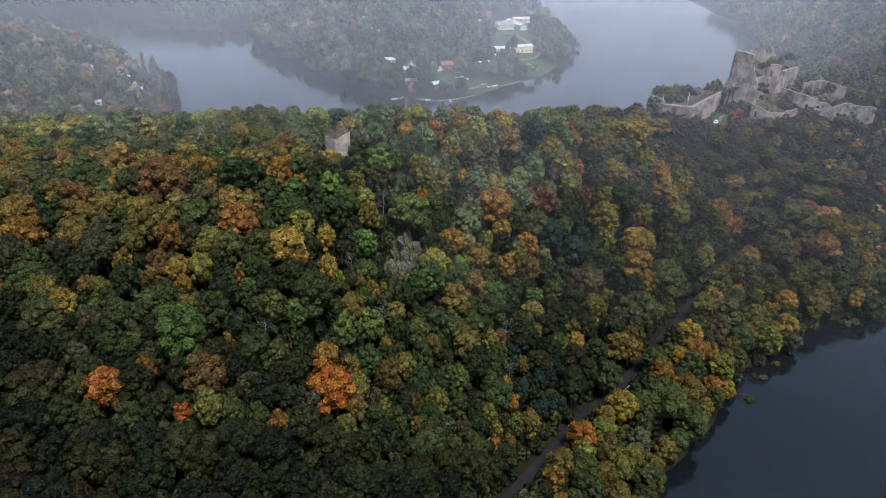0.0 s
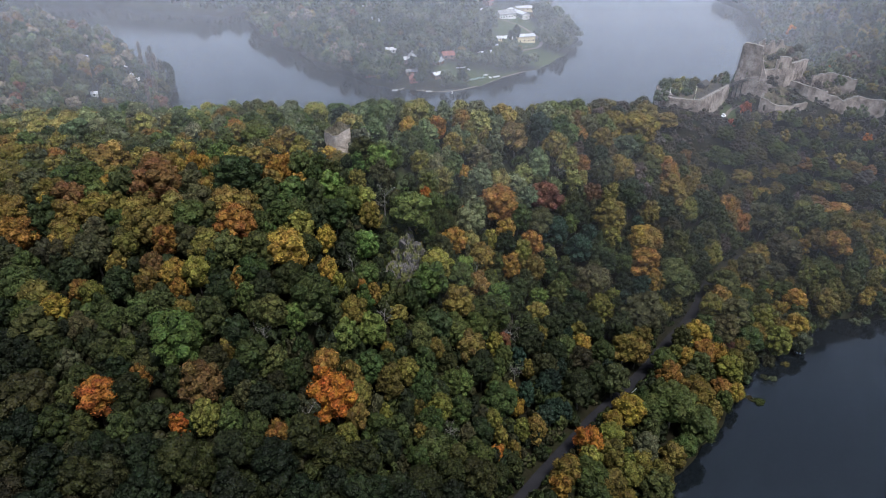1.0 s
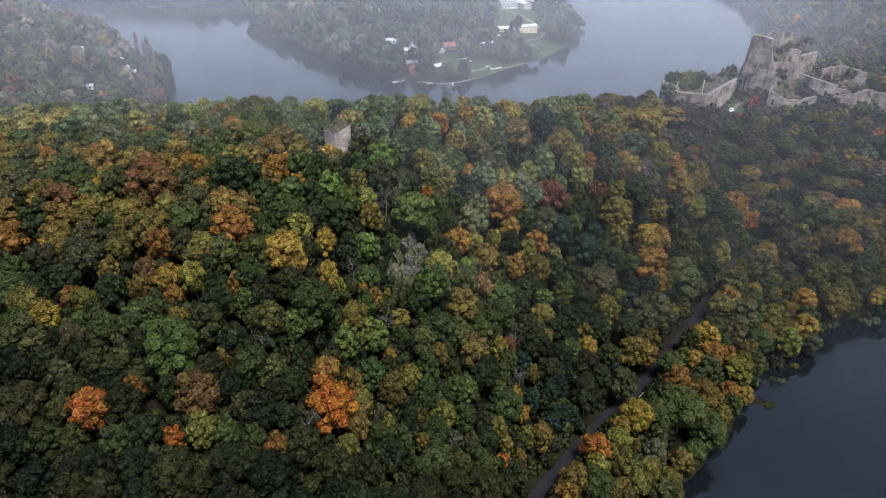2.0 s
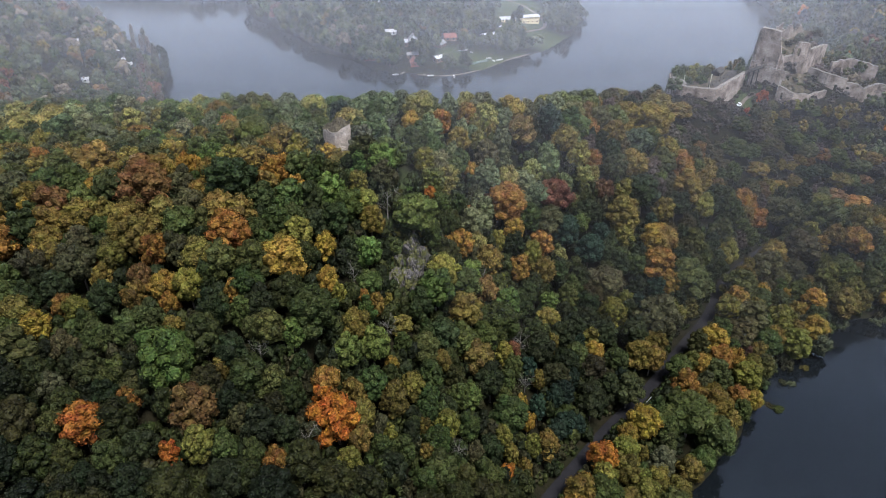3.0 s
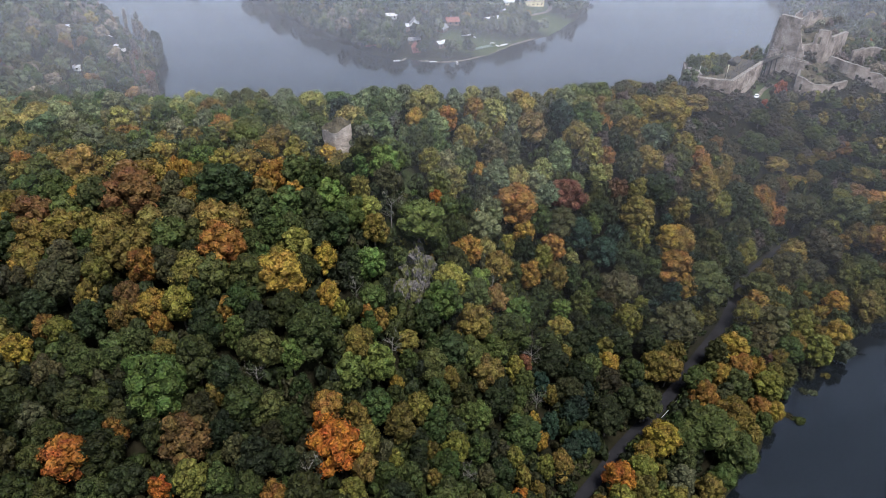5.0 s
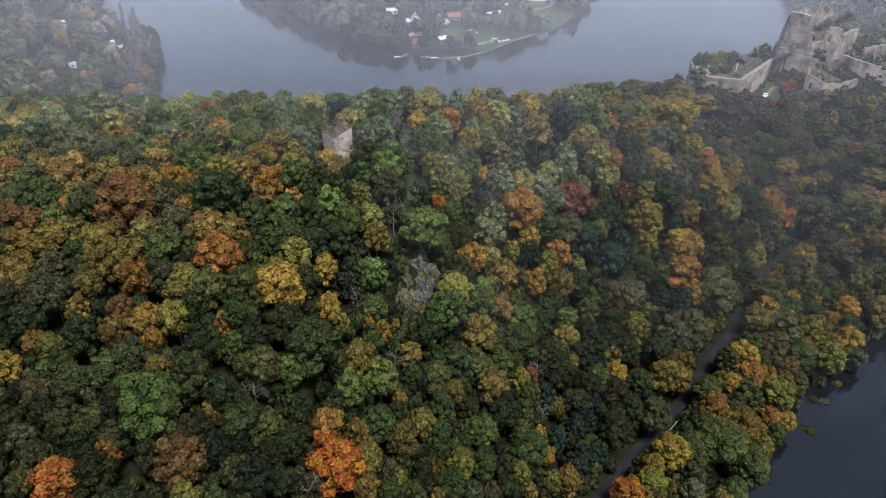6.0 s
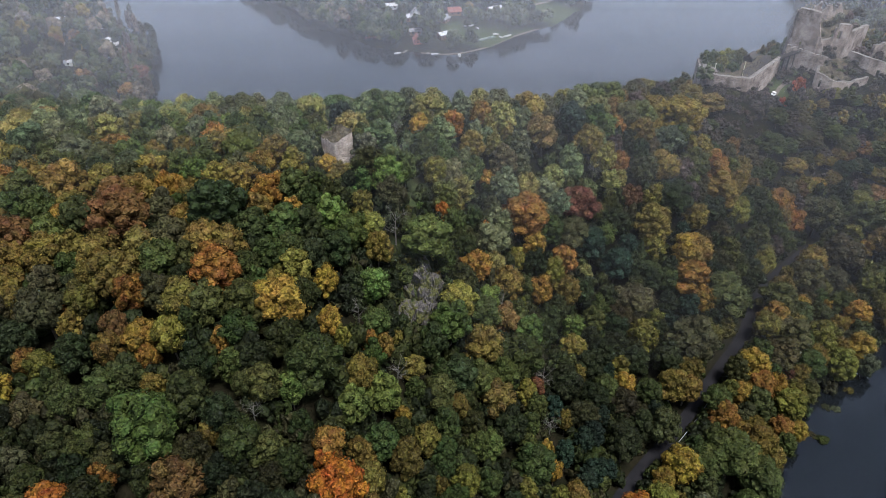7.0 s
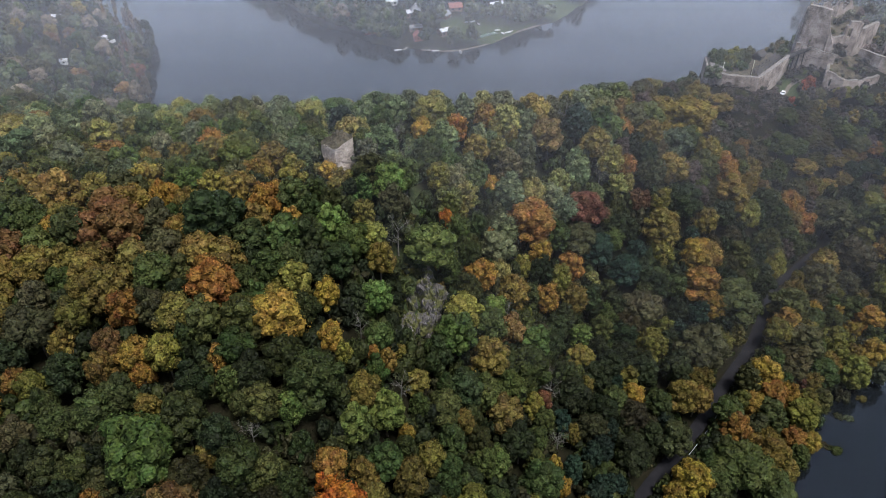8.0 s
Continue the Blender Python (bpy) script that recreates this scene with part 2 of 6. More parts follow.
def ground_material():
    """Leaf litter, with grass where the attribute 'turf' says so."""
    m, n, l, b = material("forest_floor", 0.95, 0.04)
    big, small = noise_node(n, l, 0.09, 6), noise_node(n, l, 1.3, 8, 0.7)
    # litter tones lowered to near black, for the shade between the trees
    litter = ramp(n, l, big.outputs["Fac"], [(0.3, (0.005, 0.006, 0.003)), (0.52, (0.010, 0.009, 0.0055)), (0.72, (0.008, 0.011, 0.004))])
    grass = ramp(n, l, small.outputs["Fac"], [(0.3, (0.016, 0.024, 0.010)), (0.55, (0.030, 0.040, 0.017)), (0.75, (0.050, 0.050, 0.027))])
    a = n.new("ShaderNodeAttribute")
    a.attribute_name = "turf"
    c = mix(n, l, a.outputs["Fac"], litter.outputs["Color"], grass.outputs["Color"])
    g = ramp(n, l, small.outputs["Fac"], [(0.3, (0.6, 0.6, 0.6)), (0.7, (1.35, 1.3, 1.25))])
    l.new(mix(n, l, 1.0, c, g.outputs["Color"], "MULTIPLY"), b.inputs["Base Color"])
    bumped(n, l, b, small.outputs["Fac"], 0.7, 0.35)
    return m


def rock_material():
    """Grey cliff: pale faces, dark clefts, moss and lichen."""
    m, n, l, b = material("mossy_rock", 0.92, 0.2)
    big, small = noise_node(n, l, 0.35, 7, 0.7), noise_node(n, l, 1.7, 6, 0.65)
    where, stretch = n.new("ShaderNodeTexCoord"), n.new("ShaderNodeMapping")
    stretch.inputs["Scale"].default_value = (1.6, 1.6, 0.35)
    l.new(where.outputs["Object"], stretch.inputs["Vector"])
    l.new(stretch.outputs["Vector"], small.inputs["Vector"])
    face = ramp(n, l, small.outputs["Fac"], [(0.36, (0.030, 0.027, 0.026)), (0.53, (0.058, 0.052, 0.050)), (0.70, (0.165, 0.155, 0.148))])
    moss = ramp(n, l, small.outputs["Fac"], [(0.3, (0.022, 0.026, 0.009)), (0.7, (0.085, 0.082, 0.026))])
    f = ramp(n, l, big.outputs["Fac"], [(0.45, (0, 0, 0)), (0.52, (1, 1, 1))])
    l.new(mix(n, l, f.outputs["Color"], face.outputs["Color"], moss.outputs["Color"]), b.inputs["Base Color"])
    bumped(n, l, b, small.outputs["Fac"], 0.9, 0.4)
    return m


def water_material():
    m, n, l, b = material("lake_water", 0.06, 0.5)
    b.inputs["Base Color"].default_value = (0.003, 0.004, 0.005, 1)
    b.inputs["IOR"].default_value = 1.36
    c = n.new("ShaderNodeTexCoord")
    s = n.new("ShaderNodeMapping")
    s.inputs["Rotation"].default_value, s.inputs["Scale"].default_value = (0, 0, radians(25)), (1.0, 0.45, 1.0)
    l.new(c.outputs["Object"], s.inputs["Vector"])
    waves = n.new("ShaderNodeTexNoise")
    waves.inputs["Scale"].default_value, waves.inputs["Detail"].default_value = 0.9, 5
    l.new(s.outputs["Vector"], waves.inputs["Vector"])
    calm = noise_node(n, l, 0.012, 3)
    k = n.new("ShaderNodeMapRange")
    k.inputs["From Min"].default_value, k.inputs["From Max"].default_value = 0.35, 0.65
    k.inputs["To Min"].default_value, k.inputs["To Max"].default_value = 0.18, 0.42
    l.new(calm.outputs["Fac"], k.inputs["Value"])
    bump = n.new("ShaderNodeBump")
    bump.inputs["Distance"].default_value = 0.22
    l.new(k.outputs["Result"], bump.inputs["Strength"])
    l.new(waves.outputs["Fac"], bump.inputs["Height"])
    l.new(bump.outputs["Normal"], b.inputs["Normal"])
    return m


def mist_material(name, share, size):
    """Thin drifting mist: a veil of droplets that scatters the daylight and lets the rest through."""
    m, n, l, b = material(name)
    n.remove(b)
    d, t = n.new("ShaderNodeBsdfDiffuse"), n.new("ShaderNodeBsdfTranslucent")
    for k in (d, t):
        k.inputs["Color"].default_value = (0.952, 0.938, 0.99, 1)
    both, veil = n.new("ShaderNodeMixShader"), n.new("ShaderNodeMixShader")
    l.new(d.outputs["BSDF"], both.inputs[1])
    l.new(t.outputs["BSDF"], both.inputs[2])
    cloud = noise_node(n, l, 1.0 / size, 4, 0.5)
    k = n.new("ShaderNodeMapRange")
    k.inputs["From Min"].default_value, k.inputs["From Max"].default_value = 0.3, 0.7
    k.inputs["To Min"].default_value, k.inputs["To Max"].default_value = 0.6 * share, 1.4 * share
    l.new(cloud.outputs["Fac"], k.inputs["Value"])
    l.new(k.outputs["Result"], veil.inputs[0])
    l.new(n.new("ShaderNodeBsdfTransparent").outputs["BSDF"], veil.inputs[1])
    l.new(both.outputs["Shader"], veil.inputs[2])
    l.new(veil.outputs["Shader"], n["Material Output"].inputs["Surface"])
    return m


GROUND, ROCK, WATER = ground_material(), rock_material(), water_material()

# ---------------------------------------------------------------- mesh helpers
def mesh_from(name, verts, faces, mat, soft=False):
    me = bpy.data.meshes.new(name)
    me.from_pydata([tuple(v) for v in verts], [], [tuple(f) for f in faces])
    me.materials.append(mat)
    if soft:
        me.shade_smooth()
    return me


def mesh_np(name, verts, faces, mat, soft=False):
    """A mesh from arrays; all faces have the same number of corners. soft="boughs": smooth but for loose leaves."""
    me = bpy.data.meshes.new(name)
    k = faces.shape[1]
    me.vertices.add(len(verts))
    me.vertices.foreach_set("co", np.ascontiguousarray(verts, np.float32).ravel())
    me.loops.add(faces.size)
    me.loops.foreach_set("vertex_index", np.ascontiguousarray(faces, np.int32).ravel())
    me.polygons.add(len(faces))
    me.polygons.foreach_set("loop_start", np.arange(0, faces.size, k, dtype=np.int32))
    shared = np.bincount(faces.ravel())[faces].min(axis=1) > 1
    me.polygons.foreach_set("use_smooth", shared if soft == "boughs" else np.full(len(faces), bool(soft)))
    me.materials.append(mat)
    me.update(calc_edges=True)
    return me


def part(name, data, mat, parent, label=""):
    """One mesh object under a thing or a part. data: a bmesh or a mesh."""
    if isinstance(data, bmesh.types.BMesh):
        me = bpy.data.meshes.new(name)
        data.to_mesh(me)
        data.free()
        me.materials.append(mat)
    else:
        me = data
    ob = new(name, me)
    ob.parent = parent
    return tagged(ob, label)


def thing(name, m, label, category, group="", kind=""):
    ob = new(name)
    ob.matrix_world = m
    return tagged(ob, label, category, group, kind)


def z_at(x, y):
    return float(ground_at(np.array([x]), np.array([y]))[0])


# ---------------------------------------------------------------- ground, water, road, mist
def axis(*stretches):
    return np.array(sorted({round(float(v), 3) for a, b, step in stretches for v in np.arange(a, b + 0.01, step)}))


GX = axis((-4000, -600, 200), (-600, -260, 20), (-260, -120, 7), (-120, 200, 3.2), (200, 340, 10), (340, 700, 30), (700, 4000, 200))
GY = axis((-1500, 0, 100), (0, 80, 12), (80, 340, 3.2), (340, 700, 8), (700, 1000, 20), (1000, 4500, 140))


def build_ground():
    X, Y = np.meshgrid(GX, GY)
    Z = ground_at(X, Y)
    nx, ny = len(GX), len(GY)
    i = np.arange((ny - 1) * nx).reshape(ny - 1, nx)[:, :-1].ravel()
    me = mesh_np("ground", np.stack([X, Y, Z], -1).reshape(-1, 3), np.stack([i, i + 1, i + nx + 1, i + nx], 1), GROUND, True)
    turf = np.zeros(X.shape)
    turf = np.maximum(turf, 1 - np.hypot((X + 14) / 13, (Y - 208) / 14) ** 2)           # the open slope below the tower
    turf = np.maximum(turf, 1 - np.hypot((X - 140) / 8, (Y - 322) / 11) ** 2)          # the castle's moat
    turf = np.maximum(turf, 1 - np.hypot((X - 35) / 55, (Y - 552) / 26) ** 2)           # the lawn on the cape
    turf = np.maximum(turf, 1 - np.hypot((X - 88) / 30, (Y - 605) / 30) ** 2)
    turf = np.maximum(turf, 1 - np.hypot((X + 13) / 9, (Y - 184) / 14) ** 2)            # mossy ground about the crags
    turf = np.maximum(turf, 1 - np.hypot((X - 72) / 34, (Y - 690) / 75) ** 2)           # gardens on the cape
    turf = np.clip(turf * 2, 0, 1)
    a = me.attributes.new("turf", "FLOAT", "POINT")
    a.data.foreach_set("value", turf.ravel().astype(np.float32))
    tagged(new("ground", me), "steep hill ground under leaf litter and grass", "ground", kind="structure")


build_ground()
water = new("water", mesh_from("water", [(-4000, -1500, 0), (4000, -1500, 0), (4000, 4500, 0), (-4000, 4500, 0)], [(0, 1, 2, 3)], WATER))
tagged(water, "dark calm reservoir water with fine ripples", "water", kind="structure")


def ribbon(line, half, thick, z0):
    """A slab along a line in plan: top, sides and ends."""
    verts, faces = [], []
    for i, (x, y) in enumerate(line):
        (ax, ay), (bx, by) = line[max(i - 1, 0)], line[min(i + 1, len(line) - 1)]
        d = math.hypot(bx - ax, by - ay)
        nx, ny = -(by - ay) / d * half, (bx - ax) / d * half
        z = z0(x, y) if callable(z0) else z0
        verts += [(x - nx, y - ny, z - thick), (x - nx, y - ny, z), (x, y, z + 0.03), (x + nx, y + ny, z), (x + nx, y + ny, z - thick)]
    for i in range(len(line) - 1):
        a, b = 5 * i, 5 * i + 5
        faces += [(a + k, b + k, b + k + 1, a + k + 1) for k in range(4)]
    return verts, faces


road = new("road", mesh_from("road", *ribbon(ROAD_LINE, ROAD_HALF, 0.4, ROAD_Z + 0.12), TARMAC))
tagged(road, "narrow grey tarmac lane along the foot of the hill", "road", kind="structure")

MIST = [*((198 + 13 * k, 0.0074) for k in range(9)), (316, 0.011), (340, 0.018), (380, 0.032), (430, 0.037), (490, 0.040), (560, 0.044), (640, 0.050),
        (740, 0.07), (860, 0.11), (1000, 0.18), (1200, 0.26), (1500, 0.4), (1900, 0.5)]


def build_mist():
    xs, zs = np.linspace(-2200, 2200, 221), np.array([-3.0, 60.0, 120.0, 175.0])
    for k, (y, share) in enumerate(MIST):
        X, Z = np.meshgrid(xs, zs)
        Y = y + (26 if y < 310 else 14) * ripple(X, Z * 0 + k * 50, 60, k) + 6 * ripple(X, Z + k * 30, 21, k)
        i = np.arange((len(zs) - 1) * len(xs)).reshape(len(zs) - 1, len(xs))[:, :-1].ravel()
        me = mesh_np("mist", np.stack([X, Y, Z], -1).reshape(-1, 3), np.stack([i, i + 1, i + len(xs) + 1, i + len(xs)], 1),
                     mist_material("mist", share, 90 + 25 * k), True)
        tagged(new("mist_bank", me), "thin pale veil of drifting mist over the lake", "mist", "mist over the valley", "structure")


build_mist()

# ---------------------------------------------------------------- trees
rng = np.random.default_rng(7)
BALLS = []
for _k in (1, 2):
    _bm = bmesh.new()
    bmesh.ops.create_icosphere(_bm, subdivisions=_k, radius=1)
    BALLS.append((np.array([v.co[:] for v in _bm.verts]), np.array([[v.index for v in f.verts] for f in _bm.faces])))
    _bm.free()


def unit(n, up=0.0):
    v = rng.normal(size=(n, 3))
    v[:, 2] += up
    return v / np.linalg.norm(v, axis=1, keepdims=True)


def lobes_of(count, rx, rz, zc, size, seed):
    """Centres and radii of a crown's boughs, spread over an egg-shaped shell."""
    k = np.arange(count) + 0.5
    z = 1 - 1.62 * k / count
    a = 2.39996 * k + seed
    s = np.sqrt(np.clip(1 - z * z, 0, 1))
    c = np.stack([s * np.cos(a), s * np.sin(a), z], 1)
    c *= rng.uniform(0.62, 0.84, (count, 1))
    c += rng.uniform(-0.09, 0.09, (count, 3))
    r = size * rng.uniform(0.62, 1.32, count)
    return c * (rx, rx, rz) + (0, 0, zc), r


def crown(name, centres, radii, leaves, leaf, lift=0.35, core=0.9, heart=(), fine=0):
    """A crown: dense lumpy boughs under a coat of single leaf sprays; what lies hidden within other boughs is left out."""
    n = leaves * 3
    weight = radii ** 2 / np.sum(radii ** 2)
    pick = rng.choice(len(radii), n, p=weight)
    d = unit(n, lift)
    p = centres[pick] + d * (radii[pick] * rng.uniform(0.88, 1.12, n))[:, None]
    far = np.linalg.norm(p[:, None] - centres[None], axis=2) / radii[None]
    far[np.arange(n), pick] = 9
    keep = np.where(far.min(axis=1) > 0.9)[0][:leaves]
    p, d = p[keep], d[keep]
    nrm = d + unit(len(p)) * 0.7
    nrm /= np.linalg.norm(nrm, axis=1, keepdims=True)
    t = np.cross(nrm, unit(len(p)))
    t /= np.linalg.norm(t, axis=1, keepdims=True)
    b = np.cross(nrm, t)
    s = leaf * rng.uniform(0.6, 1.4, (len(p), 1))
    w = s * rng.uniform(0.6, 1.1, (len(p), 1))
    blades = np.stack([p - t * s - b * w * 0.5, p + t * s - b * w * 0.5 * rng.uniform(-1, 1, (len(p), 1)), p + b * w], 1).reshape(-1, 3)
    tris = np.arange(len(blades)).reshape(-1, 3)
    verts, faces, base = [blades], [tris], len(blades)
    ball, skin = BALLS[fine]
    for q, (c, r) in enumerate([*zip(centres, radii), *((np.array(a), b / core) for a, b in heart)]):
        v = c + ball * (core * r * rng.uniform(0.8, 1.16, (len(ball), 1))) * rng.uniform(0.8, 1.2, 3)
        mid = v[skin].mean(axis=1)
        deep = np.linalg.norm(mid[:, None] - centres[None], axis=2) / radii[None]
        if q < len(centres):
            deep[:, q] = 9
        open_air = (deep.min(axis=1) > 0.72) & ((mid - c)[:, 2] > -0.72 * core * r)
        used = np.unique(skin[open_air])
        order = np.zeros(len(ball), int)
        order[used] = np.arange(len(used))
        verts.append(v[used])
        faces.append(order[skin[open_air]] + base)
        base += len(used)
    return np.concatenate(verts), np.concatenate(faces)


def tube(points, radii, sides):
    """A tapered limb through the points."""
    verts, faces = [], []
    for i, (p, r) in enumerate(zip(points, radii)):
        d = np.array(points[min(i + 1, len(points) - 1)], float) - np.array(points[max(i - 1, 0)], float)
        d /= np.linalg.norm(d) + 1e-9
        u = np.cross(d, (0.3, 0.9, 0.2))
        u /= np.linalg.norm(u) + 1e-9
        v = np.cross(d, u)
        for k in range(sides):
            a = 2 * math.pi * k / sides
            verts.append(np.array(p) + r * (math.cos(a) * u + math.sin(a) * v))
        if i:
            o = sides * (i - 1)
            faces += [(o + k, o + (k + 1) % sides, o + sides + (k + 1) % sides, o + sides + k) for k in range(sides)]
    return verts, faces


def trunk_mesh(name, height, radius, limbs, mat, reach=2.4, twigs=0):
    """A leaning tapered trunk with limbs (and twigs) into the crown, in one mesh."""
    verts, faces = [], []

    def add(points, radii, sides):
        v, f = tube(points, radii, sides)
        o = len(verts)
        verts.extend(v)
        faces.extend([tuple(o + k for k in c) for c in f])

    lean = rng.uniform(-0.5, 0.5, 2)
    spine = [(lean[0] * s * s, lean[1] * s * s, -0.8 + s * (height + 0.8)) for s in (0, 0.1, 0.45, 0.75, 1)]
    add(spine, [radius * 1.5, radius * 1.05, radius * 0.8, radius * 0.5, radius * 0.12], 6)
    for k in range(limbs):
        a, s = 2.4 * k + rng.uniform(0, 0.6), rng.uniform(0.4, 0.85)
        o = np.array((lean[0] * s * s, lean[1] * s * s, s * height))
        e = o + np.array((math.cos(a), math.sin(a), 0.75)) * reach * rng.uniform(0.7, 1.15)
        m = (o + e) / 2 + rng.uniform(-0.25, 0.25, 3)
        add([o, m, e], [radius * 0.4, radius * 0.25, radius * 0.07], 3)
        for j in range(twigs):
            s2 = rng.uniform(0.35, 1)
            p = o + (e - o) * s2
            q = p + unit(1, 0.8)[0] * rng.uniform(0.8, 1.9)
            add([p, q], [radius * 0.16, radius * 0.04], 3)
    return mesh_from(name, verts, faces, mat)


# the kinds of tree: name, label words, and models of a tree about 12.5 m high with a crown 8 m wide
MODELS = {}


def model(kind, words, lobes, rx, rz, zc, size, leaves, leaf, bark=BARK, radius=0.26, lift=0.35, versions=3):
    """Each version in three grains: near trees, trees farther up the hill, and very broad trees."""
    for v in range(versions):
        centres, radii = lobes_of(lobes, rx, rz, zc, size, 1.3 * v)
        trunk = trunk_mesh("trunk", zc + 0.3 * rz, radius, 4, bark)
        for share, grow, fine in ((1.0, 1.0, 1), (0.8, 1.15, 0), (1.8, 0.75, 1)):
            inner = [((0, 0, zc + k * rz), 0.58 * rx) for k in (-0.4, 0, 0.36)]
            leafy = crown("crown", centres, radii, int(leaves * share), leaf * grow, lift=lift, heart=inner, fine=fine)
            MODELS.setdefault(kind, []).append((mesh_np("crown", *leafy, LEAVES), trunk, words))


model("oak_tree", "broad oak with a lumpy crown", 26, 3.9, 5.0, 7.6, 1.3, 1300, 0.26)
model("maple_tree", "rounded maple with a full crown", 22, 3.7, 5.4, 7.5, 1.38, 1300, 0.26)
model("hornbeam_tree", "upright hornbeam with a dense crown", 28, 3.5, 5.8, 7.3, 1.16, 1300, 0.245)
model("lime_tree", "tall lime with a layered crown", 32, 3.7, 5.7, 7.4, 1.12, 1300, 0.245)
model("beech_tree", "spreading beech with a close crown", 24, 4.0, 5.2, 7.5, 1.38, 1300, 0.25)
model("birch_tree", "slim birch with a light crown", 18, 2.5, 5.6, 7.4, 1.0, 1100, 0.25, PALE_BARK, 0.15)
model("pine_tree", "dark pine with flat layered boughs", 28, 3.1, 5.6, 7.6, 0.95, 1200, 0.25, BARK, 0.22, 0.7)


def bare_model(v):
    centres, radii = lobes_of(9, 3.3, 3.8, 7.4, 0.8, v)
    return (mesh_np("crown", *crown("crown", centres, radii, 260, 0.22, core=0.2), LEAVES, "boughs"),
            trunk_mesh("trunk", 9.5, 0.2, 9, PALE_BARK, 3.0, 6), "thin half-bare ash with grey twigs")


def shrub_model(v):
    centres, radii = lobes_of(8, 1.9, 1.3, 1.1, 0.85, v)
    return (mesh_np("crown", *crown("crown", centres, radii, 420, 0.2, fine=1), LEAVES),
            trunk_mesh("trunk", 1.4, 0.08, 4, BARK, 1.1), "low rounded shrub")


MODELS["ash_tree"] = [bare_model(v) for v in range(3)]
MODELS["shrub"] = [shrub_model(v) for v in range(3)]

TINTS = {  # leaf colours: words and base colour
    "dark": ("dark green leaves", (0.0195, 0.0260, 0.0092)), "green": ("green leaves", (0.033, 0.046, 0.0120)),
    "bright": ("fresh light green leaves", (0.063, 0.082, 0.020)), "olive": ("olive green leaves", (0.045, 0.053, 0.0145)),
    "ochre": ("ochre autumn leaves", (0.108, 0.081, 0.019)), "yellow": ("golden yellow autumn leaves", (0.188, 0.120, 0.022)),
    "orange": ("bright orange autumn leaves", (0.27, 0.096, 0.016)), "red": ("rust red autumn leaves", (0.090, 0.040, 0.023)),
    "brown": ("brownish withering leaves", (0.047, 0.045, 0.019)), "pine": ("blue-green needles", (0.017, 0.029, 0.018)),
    "grey": ("dull grey-green leaves", (0.060, 0.070, 0.035)), "lime": ("yellow-green leaves", (0.104, 0.094, 0.020)),
    "amber": ("amber autumn leaves", (0.160, 0.080, 0.019)), "russet": ("russet brown autumn leaves", (0.100, 0.057, 0.020)),
    # deep, moss, umber: darkened for shade; silver, straw: lightened for haze
    "deep": ("bottle green leaves darkened for shade", (0.0115, 0.0165, 0.0058)), "moss": ("moss green leaves darkened for shade", (0.025, 0.028, 0.0078)), "umber": ("umber brown withering leaves darkened for shade", (0.029, 0.026, 0.010)),
    "silver": ("grey-green leaves lightened for haze", (0.080, 0.090, 0.042)), "straw": ("straw-green leaves lightened for haze", (0.120, 0.112, 0.034)),
    "scarlet": ("scarlet autumn leaves", (0.22, 0.058, 0.026)), "scrub": ("bare brown twigs", (0.056, 0.045, 0.036)), "pale": ("thin pale brown leaves", (0.120, 0.098, 0.070))}
SOURCES, COUNT = {}, {}


def zone_of(x, y):
    lane = min(ROAD_LINE, key=lambda p: (p[0] - x) ** 2 + (p[1] - y) ** 2)
    if x - lane[0] > (y - lane[1]) * 0.8 and x > 20:
        return "strip"
    if x > 48 and y > 236:
        return "spur"
    if y > 212 - 0.1 * x and x < 50 or y > 258:
        return "crest"
    if x < -48:
        return "west" if y > 136 else "foot"
    if x < 25:
        return "middle" if y > 128 else "foot"
    return "east"


def tone_by_place(x, y):
    """Light and shade put into leaf colour: foot and eastern dell darker, crest paler."""
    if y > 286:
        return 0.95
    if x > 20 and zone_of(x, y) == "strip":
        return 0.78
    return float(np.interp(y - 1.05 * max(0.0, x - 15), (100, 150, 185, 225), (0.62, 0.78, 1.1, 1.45)))


